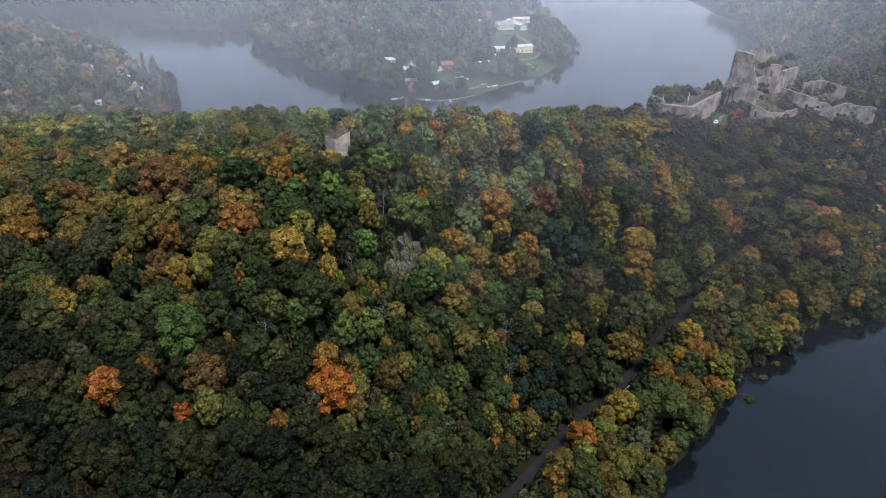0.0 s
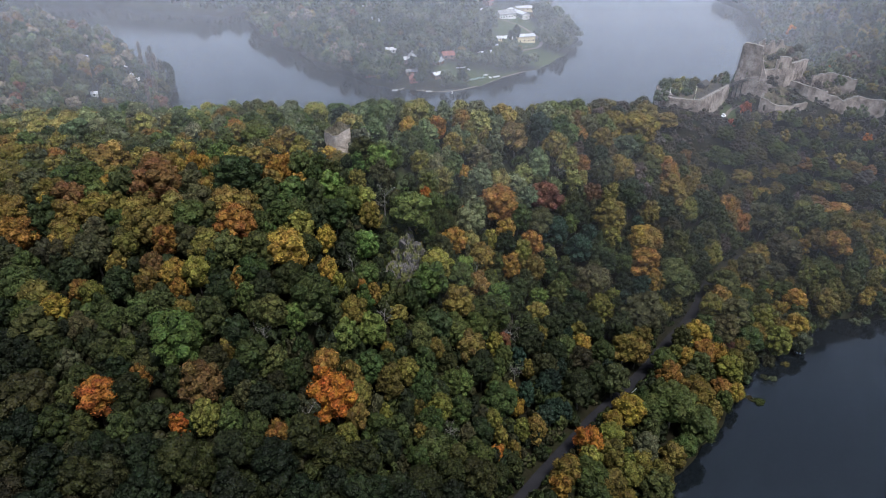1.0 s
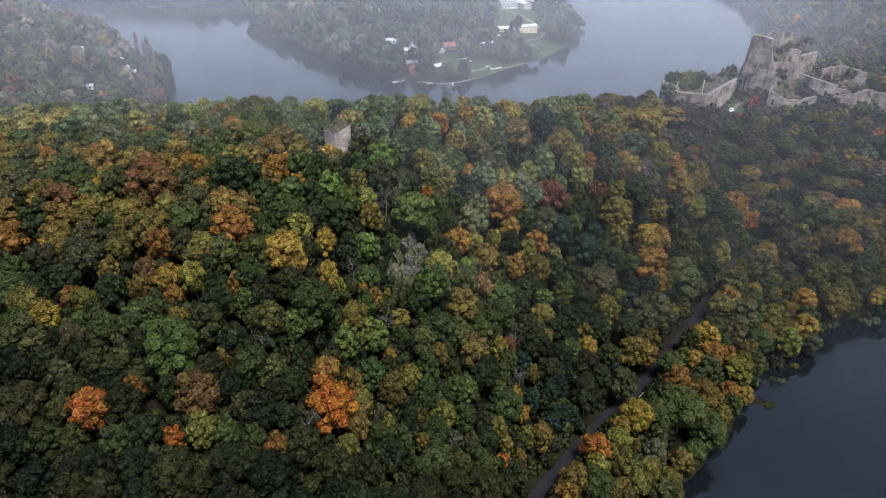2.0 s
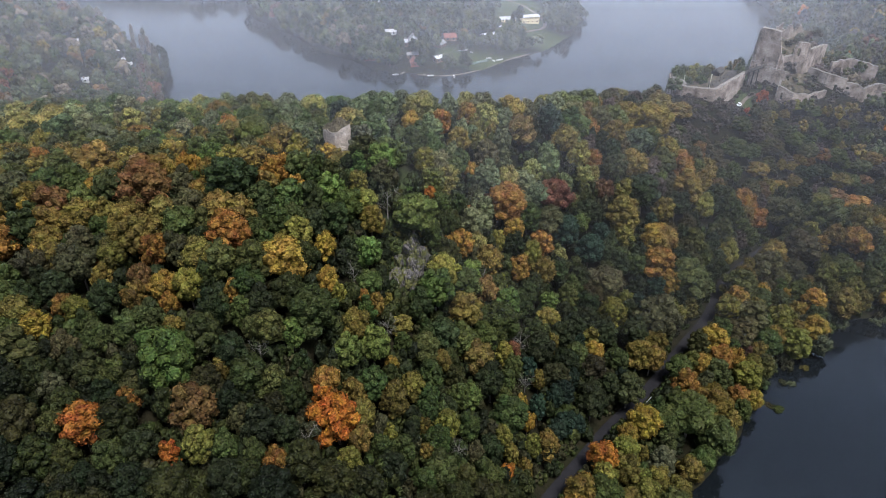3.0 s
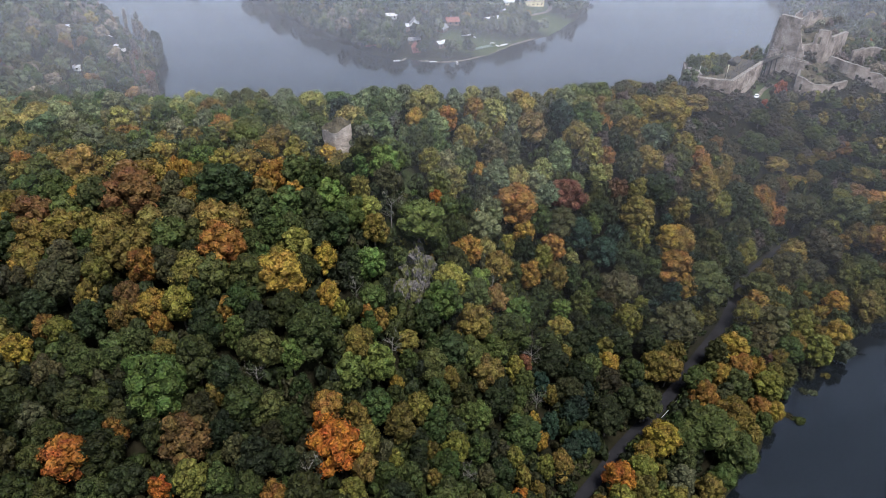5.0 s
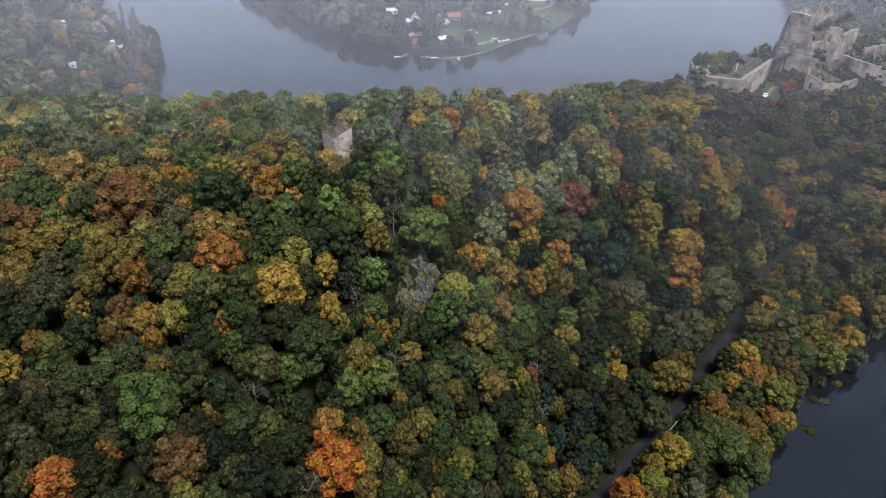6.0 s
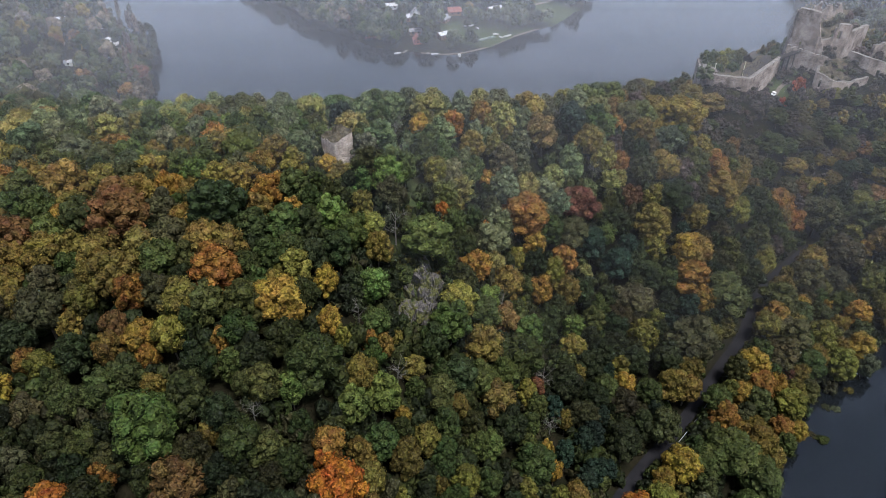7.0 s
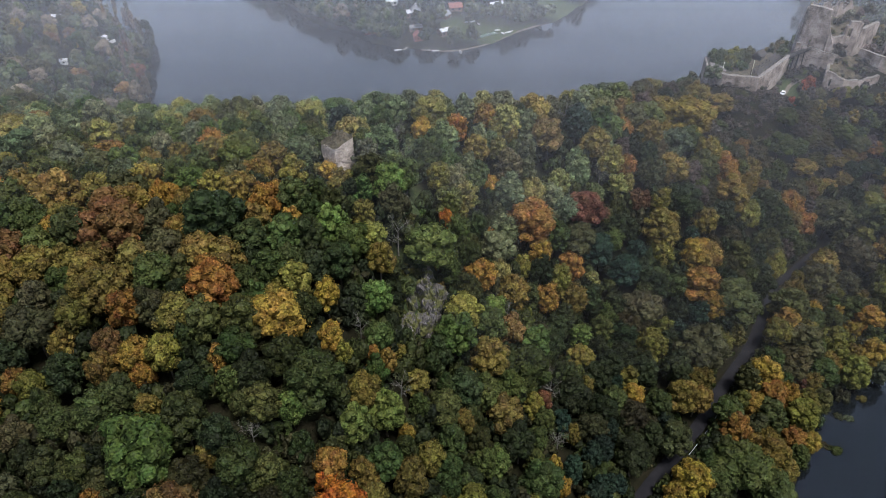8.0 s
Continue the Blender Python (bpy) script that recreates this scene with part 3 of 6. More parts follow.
def plant(kind, tint, x, y, wide, tall=None, group="trees on the wooded hill", z=None, share=1.0):
    """One tree of its own: crown width in metres, standing on the ground."""
    k = int(rng.integers(len(MODELS[kind])))
    if len(MODELS[kind]) == 9:
        k = 3 * (k // 3) + (2 if wide > 10.4 else int(y > 190))
    key = (kind, k)
    full = 4.2 if kind == "shrub" else 8.0
    tall = tall or (wide / full if kind == "shrub" else (6.6 + 0.75 * wide) / 12.6)
    z = z_at(x, y) if z is None else z
    if kind != "shrub" and x > 92 and 282 < y < 330 and "hill" in group:
        tall *= 0.62  # lowered so the castle behind shows from the camera
    m = pose(x, y, z - 0.15, rng.uniform(-4, 4), rng.uniform(-4, 4), rng.uniform(0, 360)) @ Matrix.Diagonal((wide / full, wide / full * rng.uniform(0.88, 1.12), tall, 1))
    crown_me, trunk_me, words = MODELS[kind][k]
    if key not in SOURCES:
        ob = thing(kind, m, words, "shrub" if kind == "shrub" else "tree", group)
        part("trunk", trunk_me, None, ob)
        part("crown", crown_me, None, ob)
        SOURCES[key] = ob
    else:
        src = SOURCES[key]
        keep = src.matrix_basis.copy()
        src.matrix_basis = Matrix.Identity(4)
        ob = copy_thing(src, m)
        src.matrix_basis = keep
    colour_words, rgb = TINTS[tint]
    # crown colour scaled by the shade painted in for its place
    h = rng.uniform(1 - 0.28 * share, 1 + 0.28 * share) * tone_by_place(x, y) ** share
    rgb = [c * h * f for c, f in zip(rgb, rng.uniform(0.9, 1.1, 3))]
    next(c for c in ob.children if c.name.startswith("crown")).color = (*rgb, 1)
    tagged(ob, f"{words} and {colour_words}", "shrub" if kind == "shrub" else "tree", group)
    COUNT[kind] = COUNT.get(kind, 0) + 1
    return ob

# ---------------------------------------------------------------- the wooded hill
# trees that stand out: place in plan and width of the crown, by leaf colour and stretch of the hill
AMBER_WEST = [(-134.1, 252.1, 7.9), (-100.0, 223.6, 8.5), (-91.7, 146.1, 4.4), (-87.5, 157.6, 2.7), (-70.5, 126.4, 4.5), (-67.3, 147.9, 4.1), (-38.8, 117.4, 5.3),
              (-30.2, 137.7, 6.7), (-23.2, 162.8, 2.9), (-2.1, 243.3, 7.6), (6.9, 252.4, 6.3), (19.4, 222.4, 12.3), (23.2, 202.9, 7.2)]
AMBER_EAST = [(32.0, 216.5, 7.5), (55.0, 250.7, 5.7), (56.1, 263.5, 5.3), (75.5, 176.4, 8.0), (77.1, 221.1, 11.4), (91.9, 189.7, 8.8), (92.8, 260.0, 10.3),
              (95.9, 178.8, 6.5), (126.4, 270.8, 9.3), (130.6, 265.4, 9.7), (167.4, 250.7, 11.1), (186.0, 285.8, 14.3)]
ORANGE = [(-78.4, 118.8, 8.6), (-59.5, 115.9, 5.6), (-30.0, 134.4, 6.5), (-26.5, 130.0, 10.0), (-12.7, 249.6, 4.7), (-5.6, 209.4, 3.1), (7.6, 214.2, 2.9), (14.8, 135.4, 4.3),
          (43.8, 145.5, 8.0), (182.8, 308.3, 7.1)]
RUSSET = [(-104.1, 175.2, 8.2), (-81.5, 180.9, 13.2), (-74.5, 152.7, 5.8), (-56.3, 124.3, 9.3), (10.9, 186.1, 7.7), (27.9, 250.7, 10.8)]
RED = [(19.7, 171.5, 4.5), (38.9, 232.5, 11.7), (57.7, 240.9, 6.5), (104.6, 197.9, 4.2)]
YELLOW_WEST = [(-112.4, 174.3, 4.5), (-102.6, 159.6, 4.5), (-97.4, 181.9, 5.3), (-95.1, 138.7, 6.7), (-74.0, 194.3, 7.1), (-69.7, 150.6, 6.4), (-53.6, 151.9, 4.2),
               (-43.3, 187.9, 5.4), (-42.6, 161.7, 10.9), (-33.4, 171.1, 5.7), (-31.8, 162.6, 5.6), (-15.1, 150.2, 3.7), (-12.4, 237.7, 6.7), (3.8, 198.2, 8.5),
               (8.3, 229.7, 4.5)]
YELLOW_EAST = [(20.6, 155.5, 2.5), (22.1, 216.0, 7.4), (22.2, 151.3, 2.4), (37.6, 138.6, 3.8), (46.3, 179.9, 7.6), (53.2, 155.2, 5.4), (58.4, 159.2, 9.4),
               (76.6, 230.3, 10.1), (80.6, 216.0, 8.2), (91.0, 194.3, 10.0), (101.5, 178.0, 5.4), (106.2, 217.7, 9.3), (136.3, 212.9, 10.1), (142.5, 226.9, 9.7),
               (148.8, 285.5, 6.3)]
OCHRE_WEST = [(-116.5, 193.2, 8.0), (-112.4, 200.4, 7.9), (-101.6, 162.0, 7.4), (-100.1, 193.8, 11.4), (-95.8, 168.7, 8.5), (-94.3, 185.9, 7.4), (-90.0, 171.0, 7.2),
              (-84.4, 152.9, 5.2), (-83.6, 163.8, 6.2), (-83.6, 174.4, 7.0), (-79.8, 219.3, 6.2), (-77.2, 163.9, 9.4), (-75.3, 172.2, 7.8), (-65.0, 238.0, 5.5),
              (-55.5, 173.6, 8.5), (-53.8, 203.3, 7.7), (-53.2, 134.6, 3.0), (-50.5, 187.4, 6.9), (-26.3, 192.2, 6.2), (-23.3, 138.9, 5.3), (-22.1, 182.8, 6.1),
              (-21.6, 128.5, 5.9), (-19.8, 163.6, 4.4), (-5.8, 133.8, 3.0)]
OCHRE_EAST = [(-1.2, 216.1, 4.6), (3.7, 238.2, 6.8), (4.1, 174.4, 10.1), (8.6, 163.2, 8.3), (21.1, 139.1, 4.4), (26.7, 164.6, 3.5), (32.0, 179.9, 5.1),
              (43.7, 252.6, 9.3), (56.4, 151.1, 4.1), (61.5, 183.2, 8.8), (68.0, 184.0, 8.1), (70.0, 148.8, 7.3), (71.3, 274.0, 6.5), (78.6, 229.7, 11.7),
              (80.7, 241.3, 8.7), (82.8, 275.9, 14.5), (83.3, 166.4, 5.8), (89.0, 167.3, 6.2), (103.0, 262.3, 7.5), (109.3, 273.8, 8.2), (154.6, 225.2, 10.6),
              (156.5, 289.5, 7.3), (165.1, 303.5, 8.9)]
BROWN = [(-92.6, 161.6, 7.7), (-90.2, 155.1, 9.6), (-87.4, 135.8, 6.1), (-86.4, 126.3, 5.8), (-67.8, 160.2, 7.2), (-46.6, 124.5, 5.5), (-19.9, 198.7, 7.3),
         (7.6, 138.1, 5.1), (9.0, 221.0, 5.5), (13.2, 234.8, 9.5), (35.4, 223.9, 10.3), (52.8, 165.5, 9.8), (54.9, 209.5, 12.5), (72.4, 199.7, 14.1),
         (104.0, 202.3, 10.8), (108.8, 210.2, 13.0), (126.4, 239.7, 13.0), (144.6, 270.3, 14.5), (146.4, 251.3, 13.4), (148.6, 305.9, 9.8)]
LIME_WEST = [(-125.3, 212.5, 9.4), (-87.3, 144.4, 5.8), (-63.2, 151.4, 7.2), (-54.1, 118.0, 6.9), (-32.8, 203.0, 8.0), (-29.1, 160.3, 4.2), (-23.8, 187.2, 6.1),
             (-22.9, 123.1, 5.7), (-21.3, 134.3, 6.8), (-17.2, 168.2, 4.7), (-15.0, 133.3, 2.9), (-13.4, 163.8, 7.6), (-10.1, 148.1, 6.2), (-8.4, 220.6, 7.4),
             (-0.9, 141.2, 6.5), (9.7, 247.2, 5.1), (14.7, 145.6, 5.3), (16.2, 209.8, 5.5), (17.0, 141.0, 4.4)]
LIME_EAST = [(17.2, 194.8, 4.5), (23.1, 144.9, 4.8), (27.6, 210.1, 7.4), (29.8, 212.9, 5.6), (32.0, 188.4, 8.0), (43.2, 140.4, 7.4), (50.8, 149.5, 7.2),
             (55.9, 199.4, 9.2), (62.5, 208.2, 5.8), (63.7, 228.5, 7.9), (63.9, 233.4, 12.4), (87.3, 210.4, 7.0), (99.9, 250.2, 9.0), (100.6, 185.6, 9.1),
             (112.0, 244.5, 10.9), (126.2, 216.7, 9.4), (126.8, 204.8, 9.9), (151.5, 239.4, 9.2), (166.9, 284.2, 12.2)]
OLIVE_WEST = [(-102.8, 185.4, 8.6), (-84.8, 118.6, 5.6), (-84.5, 141.2, 5.2), (-80.8, 137.6, 6.1), (-79.9, 113.2, 6.6), (-79.5, 129.7, 7.1), (-75.1, 130.5, 6.0),
              (-74.1, 139.5, 7.4), (-71.8, 114.0, 6.7), (-71.0, 127.8, 5.4), (-70.4, 143.7, 6.5), (-64.5, 170.0, 6.4), (-50.2, 147.3, 5.9), (-49.3, 118.1, 5.8),
              (-47.6, 145.0, 4.6), (-43.4, 118.3, 4.9), (-41.0, 133.8, 6.2)]
OLIVE_EAST = [(-16.1, 181.6, 6.1), (-11.6, 130.1, 6.6), (-2.4, 129.3, 8.0), (2.1, 151.1, 6.2), (4.8, 167.5, 8.7), (16.4, 160.5, 5.6), (68.2, 220.7, 7.1),
              (88.1, 218.4, 13.8), (89.5, 182.5, 10.4), (93.9, 236.3, 8.7), (108.7, 247.1, 8.7), (109.3, 192.3, 7.5), (109.3, 225.7, 12.3), (126.0, 289.7, 11.8),
              (126.3, 225.0, 8.8), (158.2, 240.7, 10.9), (160.5, 262.6, 13.7)]
BRIGHT = [(-63.2, 133.1, 13.1), (-38.3, 145.6, 5.5), (-33.4, 187.1, 8.4), (-25.3, 147.0, 7.5), (-19.7, 151.4, 8.3), (6.7, 153.0, 5.4), (34.0, 196.2, 6.5),
          (73.6, 162.5, 14.5)]
GREEN = [(-61.5, 130.7, 6.0), (-46.4, 172.7, 8.5), (-34.3, 151.1, 11.4), (-19.9, 142.1, 8.0), (-16.1, 129.7, 5.4), (-6.1, 165.7, 4.6), (-5.2, 153.3, 6.7),
         (4.9, 143.9, 6.6), (53.4, 179.9, 8.0), (63.8, 165.3, 6.0), (73.5, 180.9, 7.4), (76.3, 152.8, 6.8), (115.1, 202.2, 9.7)]
DARK = [(-99.6, 146.6, 6.3), (-93.8, 148.3, 7.6), (-81.4, 146.7, 7.6), (-66.1, 116.6, 6.8), (-60.0, 183.2, 14.5), (-56.6, 146.2, 7.1), (-51.0, 138.1, 7.4),
        (-37.5, 124.6, 6.0), (23.8, 188.5, 7.2), (37.1, 208.5, 7.8), (43.2, 163.2, 9.7), (51.5, 231.7, 8.3), (61.8, 193.1, 9.5), (73.9, 243.4, 12.3),
        (88.2, 245.8, 8.8)]
PINE = [(-37.2, 237.8, 9.2), (24.2, 166.4, 6.4), (25.5, 155.1, 6.2), (29.9, 150.5, 6.1), (30.9, 159.5, 6.3), (37.3, 155.2, 5.7), (37.8, 257.9, 11.4),
        (42.2, 222.2, 11.5), (50.1, 219.2, 11.6)]
GREY = [(-127.6, 225.5, 10.6), (-110.4, 218.1, 10.3), (-90.3, 208.1, 8.2), (-70.4, 214.6, 7.1), (-45.7, 213.1, 8.3), (-27.9, 217.5, 7.9), (19.5, 243.9, 8.2),
        (61.6, 149.3, 7.9), (74.6, 262.4, 10.6), (137.0, 207.7, 7.2)]
LANDMARKS = [("amber", AMBER_WEST), ("amber", AMBER_EAST), ("orange", ORANGE), ("russet", RUSSET), ("red", RED), ("yellow", YELLOW_WEST), ("yellow", YELLOW_EAST), ("ochre", OCHRE_WEST), ("ochre", OCHRE_EAST), ("brown", BROWN), ("lime", LIME_WEST), ("lime", LIME_EAST), ("olive", OLIVE_WEST), ("olive", OLIVE_EAST), ("bright", BRIGHT), ("green", GREEN), ("dark", DARK), ("pine", PINE), ("grey", GREY)]


BARE_SPOTS = [(-35, 212.5, 10), (-16.5, 207, 4), (-12, 181, 7.5), (5, 134, 2.5), (137, 320, 9), (111, 318, 14), (128, 325, 11), (155, 342, 12), (170, 345, 16), (166, 327, 8), (185, 333, 5),
              (-14, 172, 5.5), (120, 298, 10), (109, 301, 9), (100, 307, 9), (124, 291, 6), (133, 309, 7), (-11, 206, 8.5), (-17, 199, 5), (-6, 198, 5), (150, 328, 9)]
taken = []


def free(x, y, wide, gap):
    return all((x - a) ** 2 + (y - b) ** 2 > (gap * (wide + w)) ** 2 for a, b, w in taken[-2600:] if abs(a - x) < 14 and abs(b - y) < 14)


MARK_KINDS = {"orange": ("maple_tree", "birch_tree"), "amber": ("maple_tree", "beech_tree"), "red": ("maple_tree", "oak_tree"), "russet": ("beech_tree", "oak_tree"),
              "yellow": ("maple_tree", "lime_tree"), "ochre": ("oak_tree", "lime_tree", "beech_tree"), "brown": ("oak_tree", "hornbeam_tree"), "lime": ("lime_tree", "maple_tree"),
              "olive": ("oak_tree", "hornbeam_tree"), "bright": ("maple_tree", "lime_tree"), "green": ("hornbeam_tree", "maple_tree"), "dark": ("hornbeam_tree", "oak_tree"),
              "pine": ("pine_tree",), "grey": ("oak_tree", "lime_tree")}


def lane_room(x, y, lx, ly, wide):
    """How far from the lane a crown of that width stands: the lake side keeps farther off."""
    if y > 262:
        return 1.1 + 0.25 * wide
    if y > 196:
        return 1.8 + 0.34 * wide if x > lx else 1.5 + 0.28 * wide
    return 2.4 + 0.40 * wide if x > lx else 1.9 + 0.32 * wide


def put_marks():
    for tint, spots in LANDMARKS:
        for x, y, wide in spots:
            wide = max(1.1 * wide, 4.2)
            kinds = MARK_KINDS[tint]
            lx, ly = min(ROAD_LINE, key=lambda p: (p[0] - x) ** 2 + (p[1] - y) ** 2)
            gap, clear = math.hypot(x - lx, y - ly), lane_room(x, y, lx, ly, wide)
            if gap < clear:  # trunks keep off the lane
                x, y = lx + (x - lx) * clear / max(gap, 0.3), ly + (y - ly) * clear / max(gap, 0.3)
            if x > 99 and y > 300 or (x + 35) ** 2 + (y - 211.5) ** 2 < 85:
                continue  # open scrub bank, and the foot of the tower
            low = 0.6 if (x + 13.5) ** 2 + (y - 174) ** 2 < 110 else 1.0  # shorter here, so the crags show from the camera
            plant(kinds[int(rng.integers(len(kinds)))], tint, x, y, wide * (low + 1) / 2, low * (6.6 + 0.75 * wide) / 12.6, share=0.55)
            taken.append((x, y, wide * 1.2))


put_marks()

ZONES = {  # shares of the leaf colours by stretch of the hill
    "strip": (("olive", 0.19), ("ochre", 0.32), ("green", 0.08), ("lime", 0.20), ("brown", 0.06), ("yellow", 0.15)),
    "west": (("ochre", 0.32), ("olive", 0.25), ("dark", 0.16), ("brown", 0.12), ("green", 0.09), ("amber", 0.06)),
    # the foot's shade is carried by its darkened tints
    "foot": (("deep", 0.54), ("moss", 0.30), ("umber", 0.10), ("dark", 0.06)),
    "middle": (("green", 0.26), ("dark", 0.24), ("moss", 0.14), ("olive", 0.14), ("lime", 0.10), ("bright", 0.07), ("ochre", 0.05)),
    "east": (("dark", 0.26), ("deep", 0.12), ("pine", 0.16), ("moss", 0.10), ("umber", 0.12), ("olive", 0.14), ("lime", 0.05), ("ochre", 0.05)),
    "spur": (("brown", 0.30), ("olive", 0.24), ("ochre", 0.18), ("scrub", 0.12), ("dark", 0.12), ("russet", 0.04)),
    # the crest's haze is carried by its lightened tints
    "crest": (("silver", 0.34), ("green", 0.16), ("olive", 0.16), ("bright", 0.03), ("straw", 0.20), ("grey", 0.06), ("ochre", 0.05))}
KIND_FOR = {"deep": ("hornbeam_tree", "oak_tree", "lime_tree", "beech_tree"), "moss": ("oak_tree", "maple_tree", "lime_tree", "hornbeam_tree"), "umber": ("oak_tree", "beech_tree"), "silver": ("oak_tree", "lime_tree", "hornbeam_tree"), "straw": ("maple_tree", "lime_tree", "birch_tree"),
            "dark": ("hornbeam_tree", "oak_tree", "lime_tree", "beech_tree", "pine_tree"), "green": ("lime_tree", "hornbeam_tree", "maple_tree", "beech_tree"), "bright": ("maple_tree", "lime_tree"),
            "olive": ("oak_tree", "hornbeam_tree", "lime_tree", "beech_tree"), "ochre": ("oak_tree", "maple_tree", "beech_tree"), "yellow": ("maple_tree", "birch_tree"), "amber": ("maple_tree", "oak_tree"), "scrub": ("oak_tree", "hornbeam_tree", "lime_tree"), "russet": ("beech_tree", "oak_tree"),
            "brown": ("oak_tree", "hornbeam_tree", "beech_tree"), "pine": ("pine_tree",), "grey": ("oak_tree", "lime_tree", "hornbeam_tree"), "lime": ("maple_tree", "lime_tree", "birch_tree")}


def choose(shares):
    return shares[int(rng.choice(len(shares), p=np.array([s for _, s in shares]) / sum(s for _, s in shares)))][0]


def seen_ground(x, y):
    """The part of the hill that is planted tree by tree."""
    return 78 < y < 305 and abs(x) < 46 + 0.567 * y


def put_forest():
    n = 26000
    X, Y = rng.uniform(-215, 235, n), rng.uniform(80, 312, n)
    D, R, G = shore_gap(X, Y), along(ROAD_LINE, X, Y, False), ground_at(X, Y)
    wides = np.clip(rng.normal(9.0, 1.8, n), 5.0, 13.0)
    for x, y, d, r, g, wide in zip(X, Y, D, R, G, wides):
        lane_x, lane_y = min(ROAD_LINE, key=lambda q: (q[0] - x) ** 2 + (q[1] - y) ** 2) if r < 9 else (-999, 0)
        if d < 1.0 or r < lane_room(x, y, lane_x, lane_y, wide) or not seen_ground(x, y) or len(taken) > 2060:
            continue
        if any((x - a) ** 2 + (y - b) ** 2 < c * c for a, b, c in BARE_SPOTS) or (x + 31.5) ** 2 + (y - 198) ** 2 < 12 or not free(x, y, wide, 0.285):
            continue
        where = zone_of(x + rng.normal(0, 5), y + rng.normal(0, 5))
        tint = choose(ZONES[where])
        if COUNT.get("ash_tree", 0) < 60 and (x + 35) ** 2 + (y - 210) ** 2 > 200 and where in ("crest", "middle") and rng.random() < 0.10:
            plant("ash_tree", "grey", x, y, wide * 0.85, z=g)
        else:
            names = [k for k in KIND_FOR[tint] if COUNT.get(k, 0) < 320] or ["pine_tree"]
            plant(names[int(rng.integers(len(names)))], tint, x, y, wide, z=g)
        taken.append((x, y, wide))


put_forest()


def put_shrubs():
    n = 0
    for x, y in zip(rng.uniform(-40, 20, 900), rng.uniform(168, 232, 900)):
        open_ground = any((x - a) ** 2 + (y - b) ** 2 < c * c * 1.2 for a, b, c in BARE_SPOTS[:4] + BARE_SPOTS[-4:])
        if open_ground and (x + 31) ** 2 + (y - 219) ** 2 > 45 and free(x, y, 2.4, 0.34) and n < 170:
            plant("shrub", choose((("olive", 0.4), ("lime", 0.15), ("green", 0.2), ("brown", 0.25))), x, y, rng.uniform(1.6, 3.6), group="shrubs on the open slope")
            taken.append((x, y, 2.4))
            n += 1


put_shrubs()


def undergrowth():
    """Saplings and brush that close the gaps under the trees, in one mass."""
    templates = []
    for v in range(4):
        centres, radii = lobes_of(5, 1.6, 1.9, 1.7, 1.0, v)
        templates.append(crown("crown", centres, radii, 40, 0.17, core=0.9))
    n = 10500
    X, Y = rng.uniform(-200, 225, n), rng.uniform(84, 334, n)
    edge = [p for p in ROAD_LINE if p[1] < 285]  # brush along both verges of the lane
    for (ax, ay), (bx, by) in zip(edge, edge[1:]):
        k = max(1, int(math.hypot(bx - ax, by - ay) * 3.2))
        s = rng.random(k)
        off = rng.choice((-1, 1), k) * rng.uniform(3.2, 8, k) / math.hypot(bx - ax, by - ay)
        X, Y = np.append(X, ax + (bx - ax) * s - (by - ay) * off), np.append(Y, ay + (by - ay) * s + (bx - ax) * off)
    trunks = np.array(taken)
    gap = np.concatenate([np.min(np.hypot(X[i:i + 800, None] - trunks[:, 0], Y[i:i + 800, None] - trunks[:, 1]) / trunks[:, 2], axis=1) for i in range(0, len(X), 800)])
    X, Y = X[gap > 0.25], Y[gap > 0.25]  # brush only in the gaps between the crowns
    D, R, G = shore_gap(X, Y), along(ROAD_LINE, X, Y, False), ground_at(X, Y)
    verts, faces, tints, base = [], [], [], 0
    for x, y, d, r, z in zip(X, Y, D, R, G):
        if d < 1.5 or r < 2.7 or abs(x) > 46 + 0.567 * y or any((x - a) ** 2 + (y - b) ** 2 < 0.6 * c * c for a, b, c in BARE_SPOTS[:11]):
            continue
        v, f = templates[int(rng.integers(4))]
        a, s = rng.uniform(0, 6.28), rng.uniform(0.8, 2.0)
        turn = np.array(((math.cos(a), -math.sin(a), 0), (math.sin(a), math.cos(a), 0), (0, 0, 1)))
        if r < 6 or x > 95 and y > 284:
            s *= 0.55 if r < 6 else 0.66
        tall = s * rng.uniform(0.8, 1.5) * (0.55 if x > 95 and y > 285 else 1)
        verts.append((v * (s, s, tall)) @ turn.T + (x, y, z - 0.3))
        faces.append(f + base)
        base += len(v)
        # leaf tints scaled down to paint the shade between the crowns
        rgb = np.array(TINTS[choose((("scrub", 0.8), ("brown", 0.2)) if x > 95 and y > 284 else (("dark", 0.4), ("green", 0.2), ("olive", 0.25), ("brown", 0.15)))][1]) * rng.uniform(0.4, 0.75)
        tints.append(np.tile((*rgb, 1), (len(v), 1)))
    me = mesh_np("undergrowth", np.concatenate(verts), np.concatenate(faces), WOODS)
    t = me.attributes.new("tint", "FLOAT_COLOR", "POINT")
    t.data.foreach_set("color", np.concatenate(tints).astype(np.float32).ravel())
    tagged(new("undergrowth", me), "green brush and saplings under the trees, darkened for shade", "undergrowth", kind="stuff")


undergrowth()


